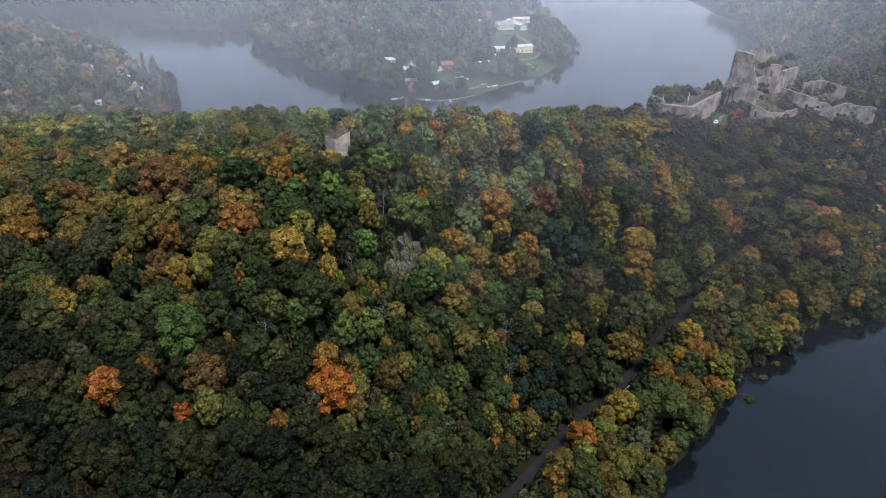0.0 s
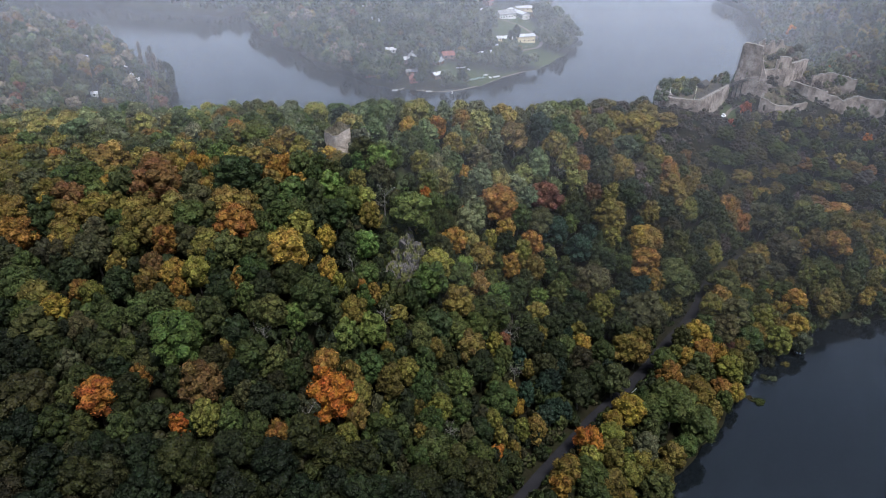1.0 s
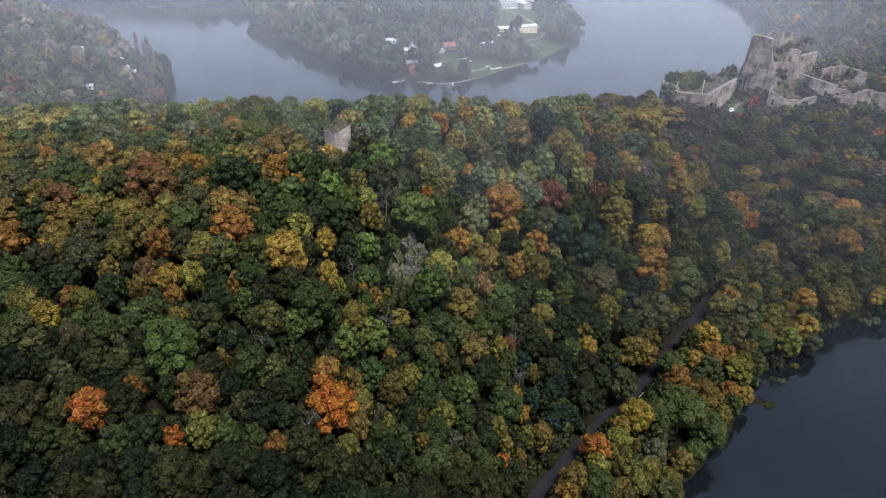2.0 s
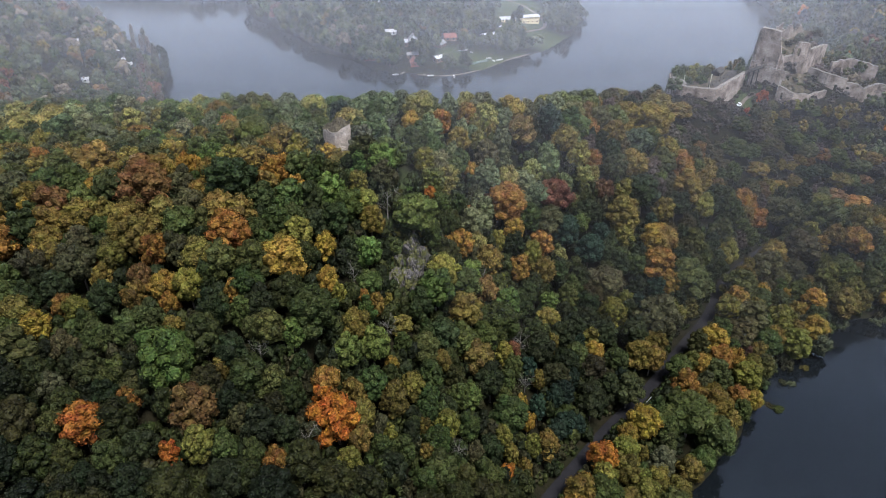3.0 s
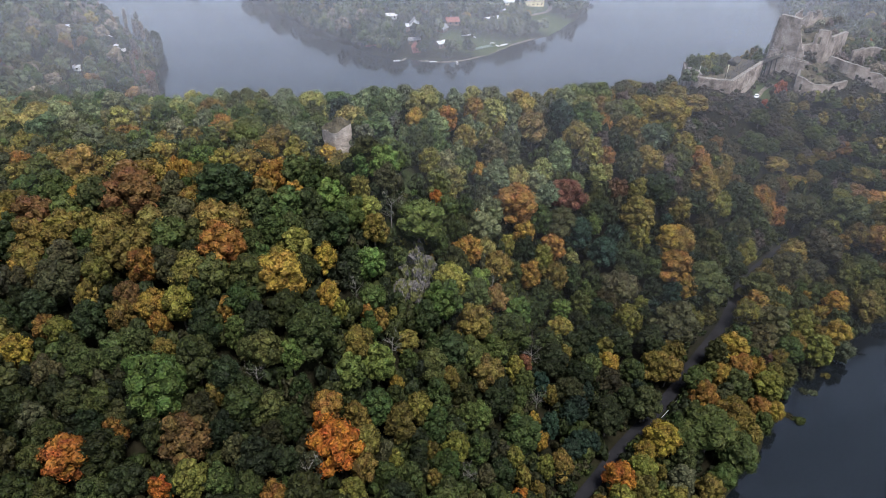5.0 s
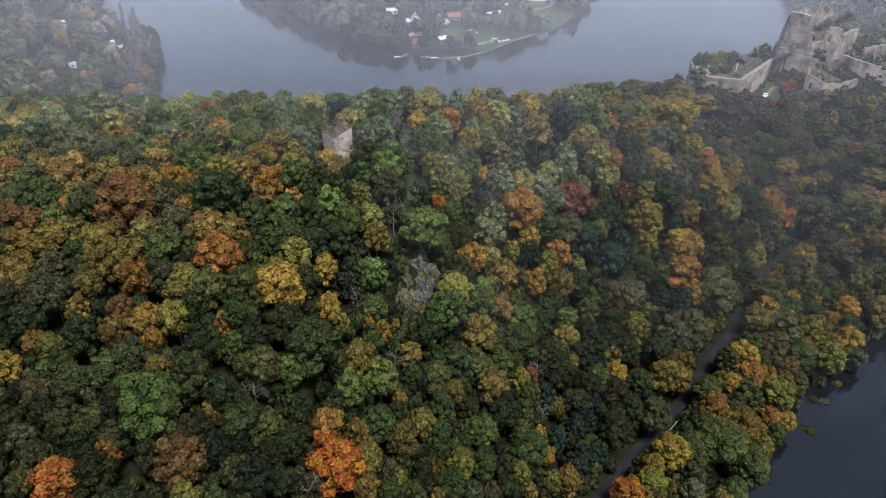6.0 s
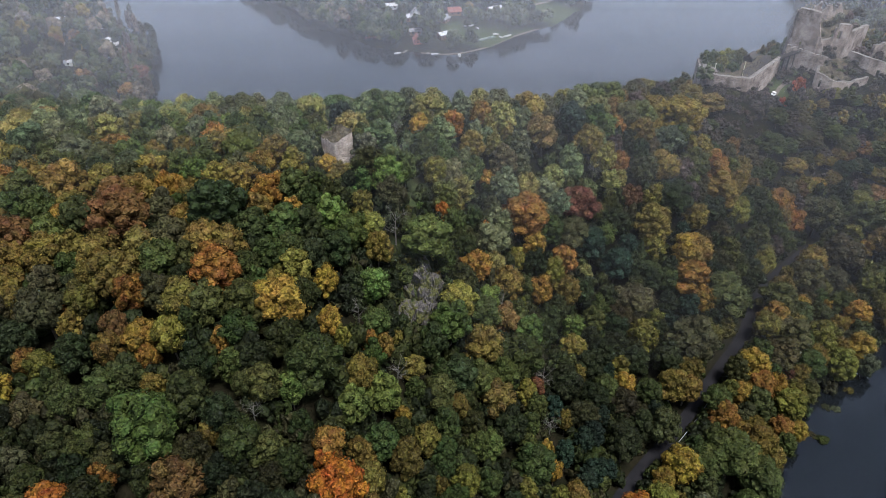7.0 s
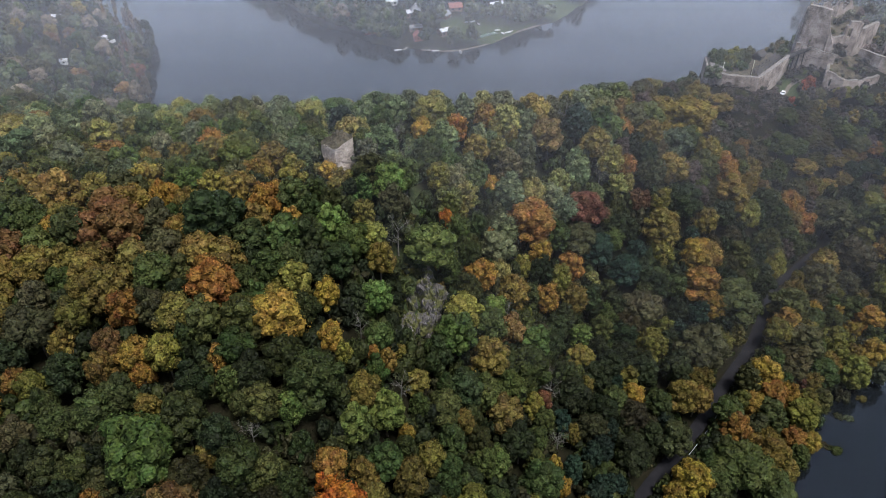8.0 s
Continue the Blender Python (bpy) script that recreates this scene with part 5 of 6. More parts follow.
def timber_gallery():
    g = thing("timber_gallery", pose(0, 0, 0), "dark weathered timber gallery roof along the bastion wall", "shelter")
    a, b = Vector((119.5, 310.4, 0)), Vector((138.6, 331.4, 0))
    d = (b - a).normalized()
    s = Vector((-d.y, d.x, 0))
    for k in range(7):
        p = a + d * (1.0 + 4.1 * k)
        bm = bmesh.new()
        beam(bm, p + Vector((0, 0, 64.2)), p + Vector((0, 0, 65.6)), 0.25, 0.25)
        beam(bm, p + s * 3.0 + Vector((0, 0, 64.2)), p + s * 3.0 + Vector((0, 0, 66.6)), 0.25, 0.25)
        part("post_frame", bm, PLANK, g)
    for k in range(11):
        for lo, hi in ((0.0, 0.3), (0.3, 0.62), (0.62, 1.0)):
            if rng.random() < 0.1:
                continue  # rotted away
            bm = bmesh.new()
            q = s * (0.3 * k)
            z = 65.6 + 0.092 * k + rng.uniform(-0.12, 0.1)
            p0, p1 = a.lerp(b, lo + rng.uniform(0, 0.05)), a.lerp(b, hi - rng.uniform(0, 0.06))
            beam(bm, p0 + q + Vector((0, 0, z)), p1 + q + Vector((0, 0, z + rng.uniform(-0.15, 0.15))), 0.3, 0.05)
            part("plank", bm, PLANK, g)
    h = thing("timber_hut", pose(128.6, 332.4, 64.3, 0, 0, 50), "collapsed dark timber hut with a sagging roof", "hut")
    bm = bmesh.new()
    box_into(bm, -2.8, 2.8, -1.9, 1.9, 0, 1.7)
    part("wall", bm, PLANK, h)
    for k in (-1, 1):
        bm = bmesh.new()
        box_into(bm, -3.3, 3.3, -0.05, 0.05, 0, 2.7, Matrix.Translation((0, k * 2.3, 1.55)) @ Matrix.Rotation(radians(k * 58 + 4), 4, "X"))
        part("roof_slope", bm, PLANK, h)


def castle_slope():
    """Low autumn trees on the steep slope under the castle's outer court."""
    spots = []
    for x, y in zip(rng.uniform(142, 228, 900), rng.uniform(296, 317, 900)):
        if len(spots) < 75 and y < 317.5 - 0.012 * (x - 168) ** 2 / 4 and (x > 152 or y < 311) and all((x - a) ** 2 + (y - b) ** 2 > 22 for a, b in spots):
            tint = choose((("brown", 0.3), ("ochre", 0.2), ("olive", 0.16), ("scrub", 0.16), ("dark", 0.1), ("russet", 0.08)))
            plant(("oak_tree", "hornbeam_tree", "beech_tree")[int(rng.integers(3))], tint, x, y, rng.uniform(5.0, 7.4), rng.uniform(0.42, 0.6), "trees under the castle")
            spots.append((x, y))


castle_slope()
for k in range(46):  # scrub on the bank before the court and beside the track
    x, y = rng.uniform(139, 212), rng.uniform(311, 322)
    if (x - 139) ** 2 + (y - 318) ** 2 > 60 and not (152 < x < 182 and y > 318.5):
        plant("shrub", choose((("scrub", 0.4), ("brown", 0.25), ("olive", 0.15), ("ochre", 0.12), ("umber", 0.08))), x, y, rng.uniform(2.4, 4.4), rng.uniform(0.5, 0.9), "bushes in the castle ruin")
timber_gallery()


def bridge():
    g = thing("timber_bridge", pose(0, 0, 0), "dark timber trestle footbridge into the castle", "bridge")
    a, b = Vector((139.6, 330.0, 65.6)), Vector((151.2, 335.4, 67.8))
    d = (b - a).normalized()
    s = Vector((-d.y, d.x, 0)).normalized()
    for k in range(30):
        bm = bmesh.new()
        p = a.lerp(b, (k + 0.5) / 30)
        beam(bm, p - s * 1.3, p + s * 1.3, 0.36, 0.09)
        part("deck_plank", bm, PLANK, g)
    for k in (-1, 1):
        bm = bmesh.new()
        for h in (0.55, 1.1):
            beam(bm, a + s * 1.3 * k + Vector((0, 0, h)), b + s * 1.3 * k + Vector((0, 0, h)), 0.12, 0.12)
        for j in range(8):
            p = a.lerp(b, j / 7) + s * 1.3 * k
            beam(bm, p, p + Vector((0, 0, 1.2)), 0.12, 0.12)
        part("railing", bm, PLANK, g)
        bm = bmesh.new()
        beam(bm, a + s * 1.0 * k - Vector((0, 0, 0.25)), b + s * 1.0 * k - Vector((0, 0, 0.25)), 0.3, 0.35)
        part("girder", bm, PLANK, g)
    for j in (0.22, 0.45, 0.68):
        for k in (-1, 1):
            p = a.lerp(b, j) + s * 1.0 * k
            bm = bmesh.new()
            beam(bm, (p.x + 0.5 * s.x * k, p.y + 0.5 * s.y * k, z_at(p.x, p.y) - 0.4), p - Vector((0, 0, 0.3)), 0.3, 0.3)
            part("trestle_leg", bm, PLANK, g)


bridge()
YELLOWISH = two_tone("painted_pole", (0.5, 0.46, 0.3), (0.7, 0.67, 0.5), 0.6, 0.6, 0.1, 0.01)


def pole(x, y, z, tall):
    t = thing("flagpole", pose(x, y, z), "bare pale wooden flagpole on the bastion", "pole", "flagpoles on the bastion")
    bm = bmesh.new()
    bmesh.ops.create_cone(bm, cap_ends=True, segments=8, radius1=0.14, radius2=0.10, depth=tall, matrix=Matrix.Translation((0, 0, tall / 2)))
    part("mast", bm, YELLOWISH, t)
    bm = bmesh.new()
    bmesh.ops.create_uvsphere(bm, u_segments=8, v_segments=6, radius=0.2, matrix=Matrix.Translation((0, 0, tall + 0.1)))
    part("finial", bm, YELLOWISH, t)


pole(106.4, 313.4, 64.3, 5.4)
pole(118.9, 314.6, 64.3, 5.6)


# ---------------------------------------------------------------- the white car and the track
def car_paint(name, rgb):
    m, n, l, b = material(name, 0.3, 0.5)
    dust = ramp(n, l, noise_node(n, l, 2.0, 4).outputs["Fac"], [(0.3, tuple(0.9 * c for c in rgb)), (0.7, rgb)])
    l.new(dust.outputs["Color"], b.inputs["Base Color"])
    b.inputs["Coat Weight"].default_value = 0.4
    return m


RUBBER = two_tone("tyre_rubber", (0.012, 0.012, 0.013), (0.03, 0.03, 0.03), 6, 0.85, 0.1, 0.01)


def car(m, paint, label, category="car"):
    t = thing("car", m, label, category)
    bm = bmesh.new()
    rows = [(-2.1, 0.35, 0.85, 0.78), (-1.9, 0.25, 1.0, 0.86), (-0.9, 0.22, 1.02, 0.88), (1.0, 0.22, 0.98, 0.88), (1.85, 0.25, 0.86, 0.84), (2.15, 0.35, 0.7, 0.72)]
    loops = [[bm.verts.new(p) for p in ((x, -w, lo), (x, w, lo), (x, w, hi - 0.12), (x, w - 0.1, hi), (x, -w + 0.1, hi), (x, -w, hi - 0.12))] for x, lo, hi, w in rows]
    for a, b in zip(loops, loops[1:]):
        for i in range(6):
            bm.faces.new((a[i], a[(i + 1) % 6], b[(i + 1) % 6], b[i]))
    bm.faces.new(loops[0][::-1])
    bm.faces.new(loops[-1])
    part("body", bm, paint, t)
    bm = bmesh.new()
    lo = [bm.verts.new((x, y, 0.98)) for x, y in ((-1.85, -0.76), (1.0, -0.76), (1.0, 0.76), (-1.85, 0.76))]
    hi = [bm.verts.new((x, y, 1.42)) for x, y in ((-1.45, -0.6), (0.25, -0.6), (0.25, 0.6), (-1.45, 0.6))]
    for i in range(4):
        bm.faces.new((lo[i], lo[(i + 1) % 4], hi[(i + 1) % 4], hi[i]))
    part("windows", bm, GLASS_DARK, t)
    bm = bmesh.new()
    box_into(bm, -1.5, 0.3, -0.63, 0.63, 1.41, 1.47)
    part("roof", bm, paint, t)
    for x in (-1.35, 1.35):
        for y in (-0.82, 0.82):
            bm = bmesh.new()
            bmesh.ops.create_cone(bm, cap_ends=True, segments=14, radius1=0.32, radius2=0.32, depth=0.2, matrix=Matrix.Translation((x, y, 0.32)) @ Matrix.Rotation(radians(90), 4, "X"))
            part("wheel", bm, RUBBER, t)
    for y in (-0.55, 0.55):
        bm = bmesh.new()
        box_into(bm, 2.08, 2.17, y - 0.16, y + 0.16, 0.52, 0.66)
        part("headlight", bm, PALE_ROOF, t)


car(pose(135.6, 316.9, z_at(135.6, 316.9), 0, 6, 58), car_paint("white_car_paint", (0.8, 0.81, 0.82)), "small white hatchback car parked on the castle track")
TRACK = smooth([(130.5, 306.5), (132.5, 312.0), (137.0, 318.5), (140.5, 323.0), (146.0, 326.5)], 2)
track = new("track", mesh_from("track", *ribbon(TRACK, 1.1, 0.5, lambda x, y: z_at(x, y) + 0.10), SAND))
tagged(track, "pale trodden earth track up to the castle", "track", kind="structure")


# ---------------------------------------------------------------- cliff on the hillside
def crag(x, y, size, tall, seed):
    """One craggy lump of bedrock: cleft, stepped and leaning into the slope."""
    bm = bmesh.new()
    bmesh.ops.create_icosphere(bm, subdivisions=4, radius=1)
    for v in bm.verts:
        p = v.co.copy()
        p.x, p.y = math.copysign(abs(p.x) ** 0.7, p.x), math.copysign(abs(p.y) ** 0.7, p.y)
        a = noise.noise(p * 1.7 + Vector((seed * 7.1, 0, 0)))
        b = abs(noise.noise(Vector((p.x * 5.5, p.y * 5.5, p.z * 1.6)) + Vector((seed, 3, 0))))
        c = noise.noise(p * 8 + Vector((0, seed, 0)))
        p *= 1 + 0.35 * a - 0.42 * b + 0.09 * c
        v.co = (p.x * size, p.y * size * 0.8, p.z * tall)
    t = tagged(new("rock_outcrop", bpy.data.meshes.new("rock_outcrop")), "grey craggy rock outcrop with moss in its clefts", "rock", "crags on the hillside")
    bm.to_mesh(t.data)
    bm.free()
    t.data.materials.append(ROCK)
    t.matrix_world = pose(x, y, z_at(x, y) + 0.15 * tall + 1.0, rng.uniform(-10, 10), rng.uniform(-8, 8), rng.uniform(0, 360))


for x, y, wide, tall, kind, tint in [(-38.4, 213.6, 5.2, 0.56, "birch_tree", "yellow"), (-40.2, 214.6, 4.4, 0.5, "birch_tree", "ochre"), (-37.8, 213.0, 5.4, 0.56, "maple_tree", "yellow"), (-34.6, 212.4, 5.0, 0.5, "lime_tree", "ochre"), (-31.6, 213.2, 4.6, 0.42, "maple_tree", "lime"), (-35.2, 208.0, 5.0, 0.4, "maple_tree", "lime"), (-30.5, 213.0, 4.4, 0.42, "maple_tree", "olive"), (-31.8, 209.4, 4.0, 0.5, "birch_tree", "ochre")]:
    plant(kind, tint, x, y, wide, tall)
plant("shrub", "brown", -33.9, 220.6, 2.6, 0.5, "shrubs on the open slope", z=85.0)
plant("shrub", "olive", -36.9, 221.4, 2.2, 0.35, "shrubs on the open slope", z=85.0)
for k, (x, y, size, tall) in enumerate([(-11.4, 184.0, 2.6, 5.6), (-8.8, 184.8, 2.5, 5.0), (-10.0, 180.4, 2.7, 5.6), (-11.6, 177.0, 2.6, 4.8), (-15.2, 175.4, 2.8, 3.8),
                                       (-6.8, 186.4, 1.8, 3.2), (-14.6, 180.6, 1.6, 2.8), (-10.6, 189.2, 1.8, 2.6), (-18.2, 173.8, 1.9, 2.6), (-8.4, 177.8, 1.8, 3.8), (-12.2, 173.0, 1.9, 3.2)]):
    crag(x, y, size, tall, k + 1.0)


def marker_post():
    t = thing("marker_post", pose(-16.1, 207.2, z_at(-16.1, 207.2)), "small black and white painted marker post on the slope", "post")
    bm = bmesh.new()
    box_into(bm, -0.22, 0.22, -0.1, 0.1, -0.3, 0.95)
    part("base", bm, WHITE, t, "white painted lower half")
    bm = bmesh.new()
    box_into(bm, -0.25, 0.25, -0.12, 0.12, 0.95, 1.55)
    part("panel", bm, RUBBER, t, "black upper panel")
    bm = bmesh.new()
    box_into(bm, -0.14, 0.14, -0.1, 0.1, 1.55, 1.78)
    part("cap", bm, WHITE, t)


marker_post()
for x, y, wide, tall, tint in [(-15.6, 184.4, 3.4, 0.9, "olive"), (-17.6, 180.8, 3.2, 0.9, "lime"), (-16.2, 187.6, 3.6, 1.0, "lime"), (-13.4, 188.6, 2.8, 0.7, "olive"), (-13.2, 178.8, 2.2, 0.6, "lime"),
                               (-19.4, 177.4, 3.2, 0.9, "olive"), (-6.2, 182.0, 2.8, 0.9, "olive"), (-18.6, 185.6, 3.4, 1.0, "olive"), (-12.2, 181.4, 1.6, 0.4, "lime"), (-7.6, 189.6, 3.0, 0.8, "ochre"),
                               (-15.4, 171.6, 3.0, 0.9, "lime"), (-9.2, 174.0, 3.0, 1.0, "olive"), (-20.8, 188.8, 3.4, 0.9, "ochre")]:
    plant("shrub", tint, x, y, wide, tall, "shrubs on the open slope")

# ---------------------------------------------------------------- cottages on the cape and the west shore
def cottage(x, y, long, wide, eaves, ridge, turn, wall, roof, label, windows=2, z=None, group="cottages on the cape"):
    """A gabled house: plinth and walls, two roof slopes with eaves, gables, door and windows set in."""
    z = z_at(x, y) if z is None else z
    t = thing("cottage", pose(x, y, z, 0, 0, turn), label, "house", group)
    a, b = long / 2, wide / 2
    bm = bmesh.new()
    vs = [bm.verts.new(p) for p in ((-a, -b, -1.5), (a, -b, -1.5), (a, b, -1.5), (-a, b, -1.5), (-a, -b, eaves), (a, -b, eaves), (a, b, eaves), (-a, b, eaves), (-a, 0, ridge), (a, 0, ridge))]
    for f in ((0, 1, 5, 4), (2, 3, 7, 6), (1, 2, 6, 9, 5), (3, 0, 4, 8, 7)):
        bm.faces.new([vs[k] for k in f])
    part("wall", bm, wall, t)
    rise, over = ridge - eaves, 0.45
    for k in (-1, 1):
        bm = bmesh.new()
        e, drop = b + over, over * rise / b
        pts = [(-a - over, k * e, eaves - drop), (a + over, k * e, eaves - drop), (a + over, 0, ridge), (-a - over, 0, ridge)]
        lower = [bm.verts.new((p[0], p[1], p[2] + 0.02)) for p in pts]
        upper = [bm.verts.new((p[0], p[1], p[2] + 0.22)) for p in pts]
        bm.faces.new(lower)
        bm.faces.new(upper)
        for i in range(4):
            bm.faces.new((lower[i], lower[(i + 1) % 4], upper[(i + 1) % 4], upper[i]))
        bmesh.ops.recalc_face_normals(bm, faces=bm.faces)
        part("roof_slope", bm, roof, t)
    for k in range(windows):
        for side in (-1, 1):
            px = -a + long * (k + 0.5) / windows
            bm = bmesh.new()
            box_into(bm, px - 0.6, px + 0.6, side * b - 0.06, side * b + 0.06, 0.9, min(2.1, eaves - 0.2))
            part("window", bm, GLASS_DARK, t)
    for side in (-1, 1):
        bm = bmesh.new()
        box_into(bm, side * a - 0.06, side * a + 0.06, -0.5, 0.5, 0.9, 2.0)
        part("window", bm, GLASS_DARK, t)
    bm = bmesh.new()
    box_into(bm, a - 0.05, a + 0.07, b * 0.55 - 0.45, b * 0.55 + 0.45, 0, 2.0)
    part("door", bm, BROWN_WALL, t)
    bm = bmesh.new()
    box_into(bm, -a * 0.3 - 0.3, -a * 0.3 + 0.3, -0.9, -0.3, ridge - 0.6, ridge + 0.9)
    part("chimney", bm, STONE, t)
    return t


PALE, GREYT, REDT = "pale sheet roof", "grey tiled roof", "red tiled roof"
HOUSES = [
    (66, 730, 20, 9, 4.2, 7.6, 28, WHITE, GREY_ROOF, f"long white rendered lodge with a {GREYT}", 6), (81, 750, 30, 9, 4.0, 5.4, 118, WHITE, PALE_ROOF, f"long white hall with a {PALE}", 8),
    (91, 786, 20, 11, 3.4, 4.6, 10, CREAM, PALE_ROOF, f"wide cream hall with a {PALE}", 4), (45, 728, 11, 7, 2.8, 4.2, 5, WHITE, PALE_ROOF, f"small white house with a {PALE}", 2),
    (78, 650, 17, 9, 5.4, 6.6, 15, CREAM, PALE_ROOF, f"two-storey cream house with a {PALE}", 4), (58, 646, 14, 8, 2.6, 4.0, 8, CREAM, PALE_ROOF, f"low pale bungalow with a {PALE}", 3),
    (51, 618, 10, 7, 2.6, 4.6, 40, BROWN_WALL, PALE_ROOF, f"brown wooden cottage with a {PALE}", 2), (38, 600, 12, 6, 2.2, 3.6, 30, BROWN_WALL, PALE_ROOF, f"low dark cabin with a {PALE}", 2),
    (5, 586, 10, 7, 2.8, 5.4, 12, BROWN_WALL, RED_ROOF, f"brown cottage with a {REDT}", 2), (-3, 570, 8, 6, 2.5, 4.6, 60, BROWN_WALL, GREY_ROOF, f"dark wooden cabin with a {GREYT}", 2),
    (-34, 573, 8, 7, 3.6, 5.2, 20, BROWN_WALL, PALE_ROOF, f"tall brown cottage with a {PALE}", 2), (-25.5, 579, 7, 7, 3.2, 6.8, 95, WHITE, GREY_ROOF, f"white gabled cottage with a steep {GREYT}", 1),
    (-45, 598, 9, 6, 2.6, 4.0, 10, WHITE, PALE_ROOF, f"white cottage with a {PALE}", 2), (-58, 550, 9, 6, 2.6, 3.8, 5, RED_ROOF, PALE_ROOF, f"reddish boathouse with a {PALE}", 2),
    (-22.9, 534, 7, 6, 2.8, 5.8, 100, RED_ROOF, RED_ROOF, f"red boathouse with a steep {REDT}", 1), (-25, 549, 9, 6, 2.5, 3.8, 15, BROWN_WALL, GREY_ROOF, f"dark cabin with a {GREYT}", 2),
    (-4, 541, 8, 6, 3.2, 4.6, 35, BROWN_WALL, PALE_ROOF, f"brown cabin on posts with a {PALE}", 2), (-42, 558, 6, 5, 2.4, 3.6, 0, WHITE, PALE_ROOF, f"tiny white hut with a {PALE}", 1),
    (-76, 701, 12, 7, 2.6, 4.2, 10, WHITE, PALE_ROOF, f"pale cottage with a {PALE}", 2), (-64, 665, 8, 6, 2.5, 4.0, 140, WHITE, PALE_ROOF, f"pale hut with a {PALE}", 1),
    (33, 767, 13, 8, 3, 5, 0, CREAM, GREY_ROOF, f"cream house with a {GREYT}", 3), (49, 763, 11, 8, 3.6, 6.6, 60, RED_ROOF, RED_ROOF, f"brick house with a {REDT}", 2),
    (-17, 765, 8, 7, 3.4, 5.6, 90, CREAM, GREY_ROOF, f"tall cream house with a {GREYT}", 1)]
for h in HOUSES:
    cottage(*h)
for x, y, *rest in [(-280, 535, 9, 5, 2.2, 3.2, 15, BROWN_WALL, PALE_ROOF, f"low brown cottage with a {PALE}", 2), (-264, 555, 9, 6, 2.6, 4.2, 40, WHITE, PALE_ROOF, f"white cottage with a {PALE}", 2),
                    (-240, 521, 8, 6, 3.6, 5.0, 75, WHITE, PALE_ROOF, f"tall white cottage with a {PALE}", 2), (-243, 464, 4, 3.4, 2.2, 3.2, 20, WHITE, PALE_ROOF, f"small white hut with a {PALE}", 1),
                    (-271, 570, 10, 7, 2.8, 4.6, 15, BROWN_WALL, GREY_ROOF, f"brown cabin with a {GREYT}", 2)]:
    cottage(x, y, *rest, group="cottages on the west shore")



def garden_trees():
    """Trees between the cottages and along the beach."""
    spots, n = [(h[0], h[1], 6.5) for h in HOUSES], 0
    for x, y in zip(rng.uniform(-85, 70, 900), rng.uniform(518, 640, 900)):
        lawn = ((x - 32) / 42) ** 2 + ((y - 545) / 15) ** 2 < 1
        if n > 84 or lawn or float(shore_gap(np.array([x]), np.array([y]))[0]) < 2.5 or any((x - a) ** 2 + (y + 8 - b) ** 2 < 1.7 * c * c for a, b, c in spots):
            continue
        plant(("oak_tree", "pine_tree", "birch_tree", "maple_tree")[int(rng.integers(4))], choose((("grey", 0.4), ("dark", 0.25), ("green", 0.2), ("brown", 0.1), ("ochre", 0.05))), x, y, rng.uniform(5, 8),
              rng.uniform(0.55, 0.95), "trees among the cottages")
        spots.append((x, y, 4.6))
        n += 1
    for x, y, wide in [(8, 531, 4), (52, 572, 9), (60, 578, 9), (66, 574, 8), (58, 570, 7), (103, 622, 9), (110, 632, 9), (118, 646, 9), (124, 660, 9), (128, 676, 10), (130, 690, 9), (122, 668, 9), (137, 684, 7)]:
        plant("oak_tree", choose((("grey", 0.6), ("olive", 0.4))), x, y, wide, 0.6, "trees along the cape's shore", z=max(0.2, z_at(x, y)))


garden_trees()
for k in range(46):  # trees leaning over the water along the wooded side of the cape
    s = k / 45
    x, y = -38 - 118 * s + rng.uniform(-2, 2), 527 + 24 * s * 5 * (0.62 + 0.38 * s) + rng.uniform(0, 5)
    gap = float(shore_gap(np.array([x]), np.array([y]))[0])
    if gap > 0.5:
        plant(("oak_tree", "maple_tree", "hornbeam_tree")[k % 3], choose((("grey", 0.34), ("brown", 0.2), ("ochre", 0.14), ("olive", 0.2), ("dark", 0.12))), x, y, rng.uniform(6, 9), rng.uniform(0.55, 0.85), "trees along the cape's shore")
for x, y, wide, tall in [(66, 634, 7, 1.5), (61, 628, 6, 1.25), (70, 640, 6, 1.3), (-12, 556, 6.5, 1.35), (-16, 548, 6, 1.2), (-8, 562, 6.5, 1.3), (14, 592, 6.5, 1.2), (26, 604, 6, 1.3), (8, 604, 6, 1.25)]:
    plant("pine_tree", "dark", x, y, wide, tall, "spruces among the cottages")
PATH_LINE = smooth([(70, 619), (78, 626), (86, 632), (92, 642), (94, 654), (91, 672), (84, 690), (72, 716), (43, 722)], 2)
lane = new("lane", mesh_from("lane", *ribbon(PATH_LINE, 1.8, 0.6, lambda x, y: z_at(x, y) + 0.15), SAND))
tagged(lane, "pale curved gravel lane between the houses", "lane", kind="structure")
BEACH = smooth([(-20, 518.5), (-6, 515.5), (6, 516.5), (18, 523), (32, 533.5), (46, 551), (60, 563), (78, 577.5)], 2)
beach = new("beach", mesh_from("beach", *ribbon(BEACH, 1.1, 1.0, lambda x, y: 0.2), SAND))
tagged(beach, "narrow pale gravel beach along the lawn", "beach", kind="structure")


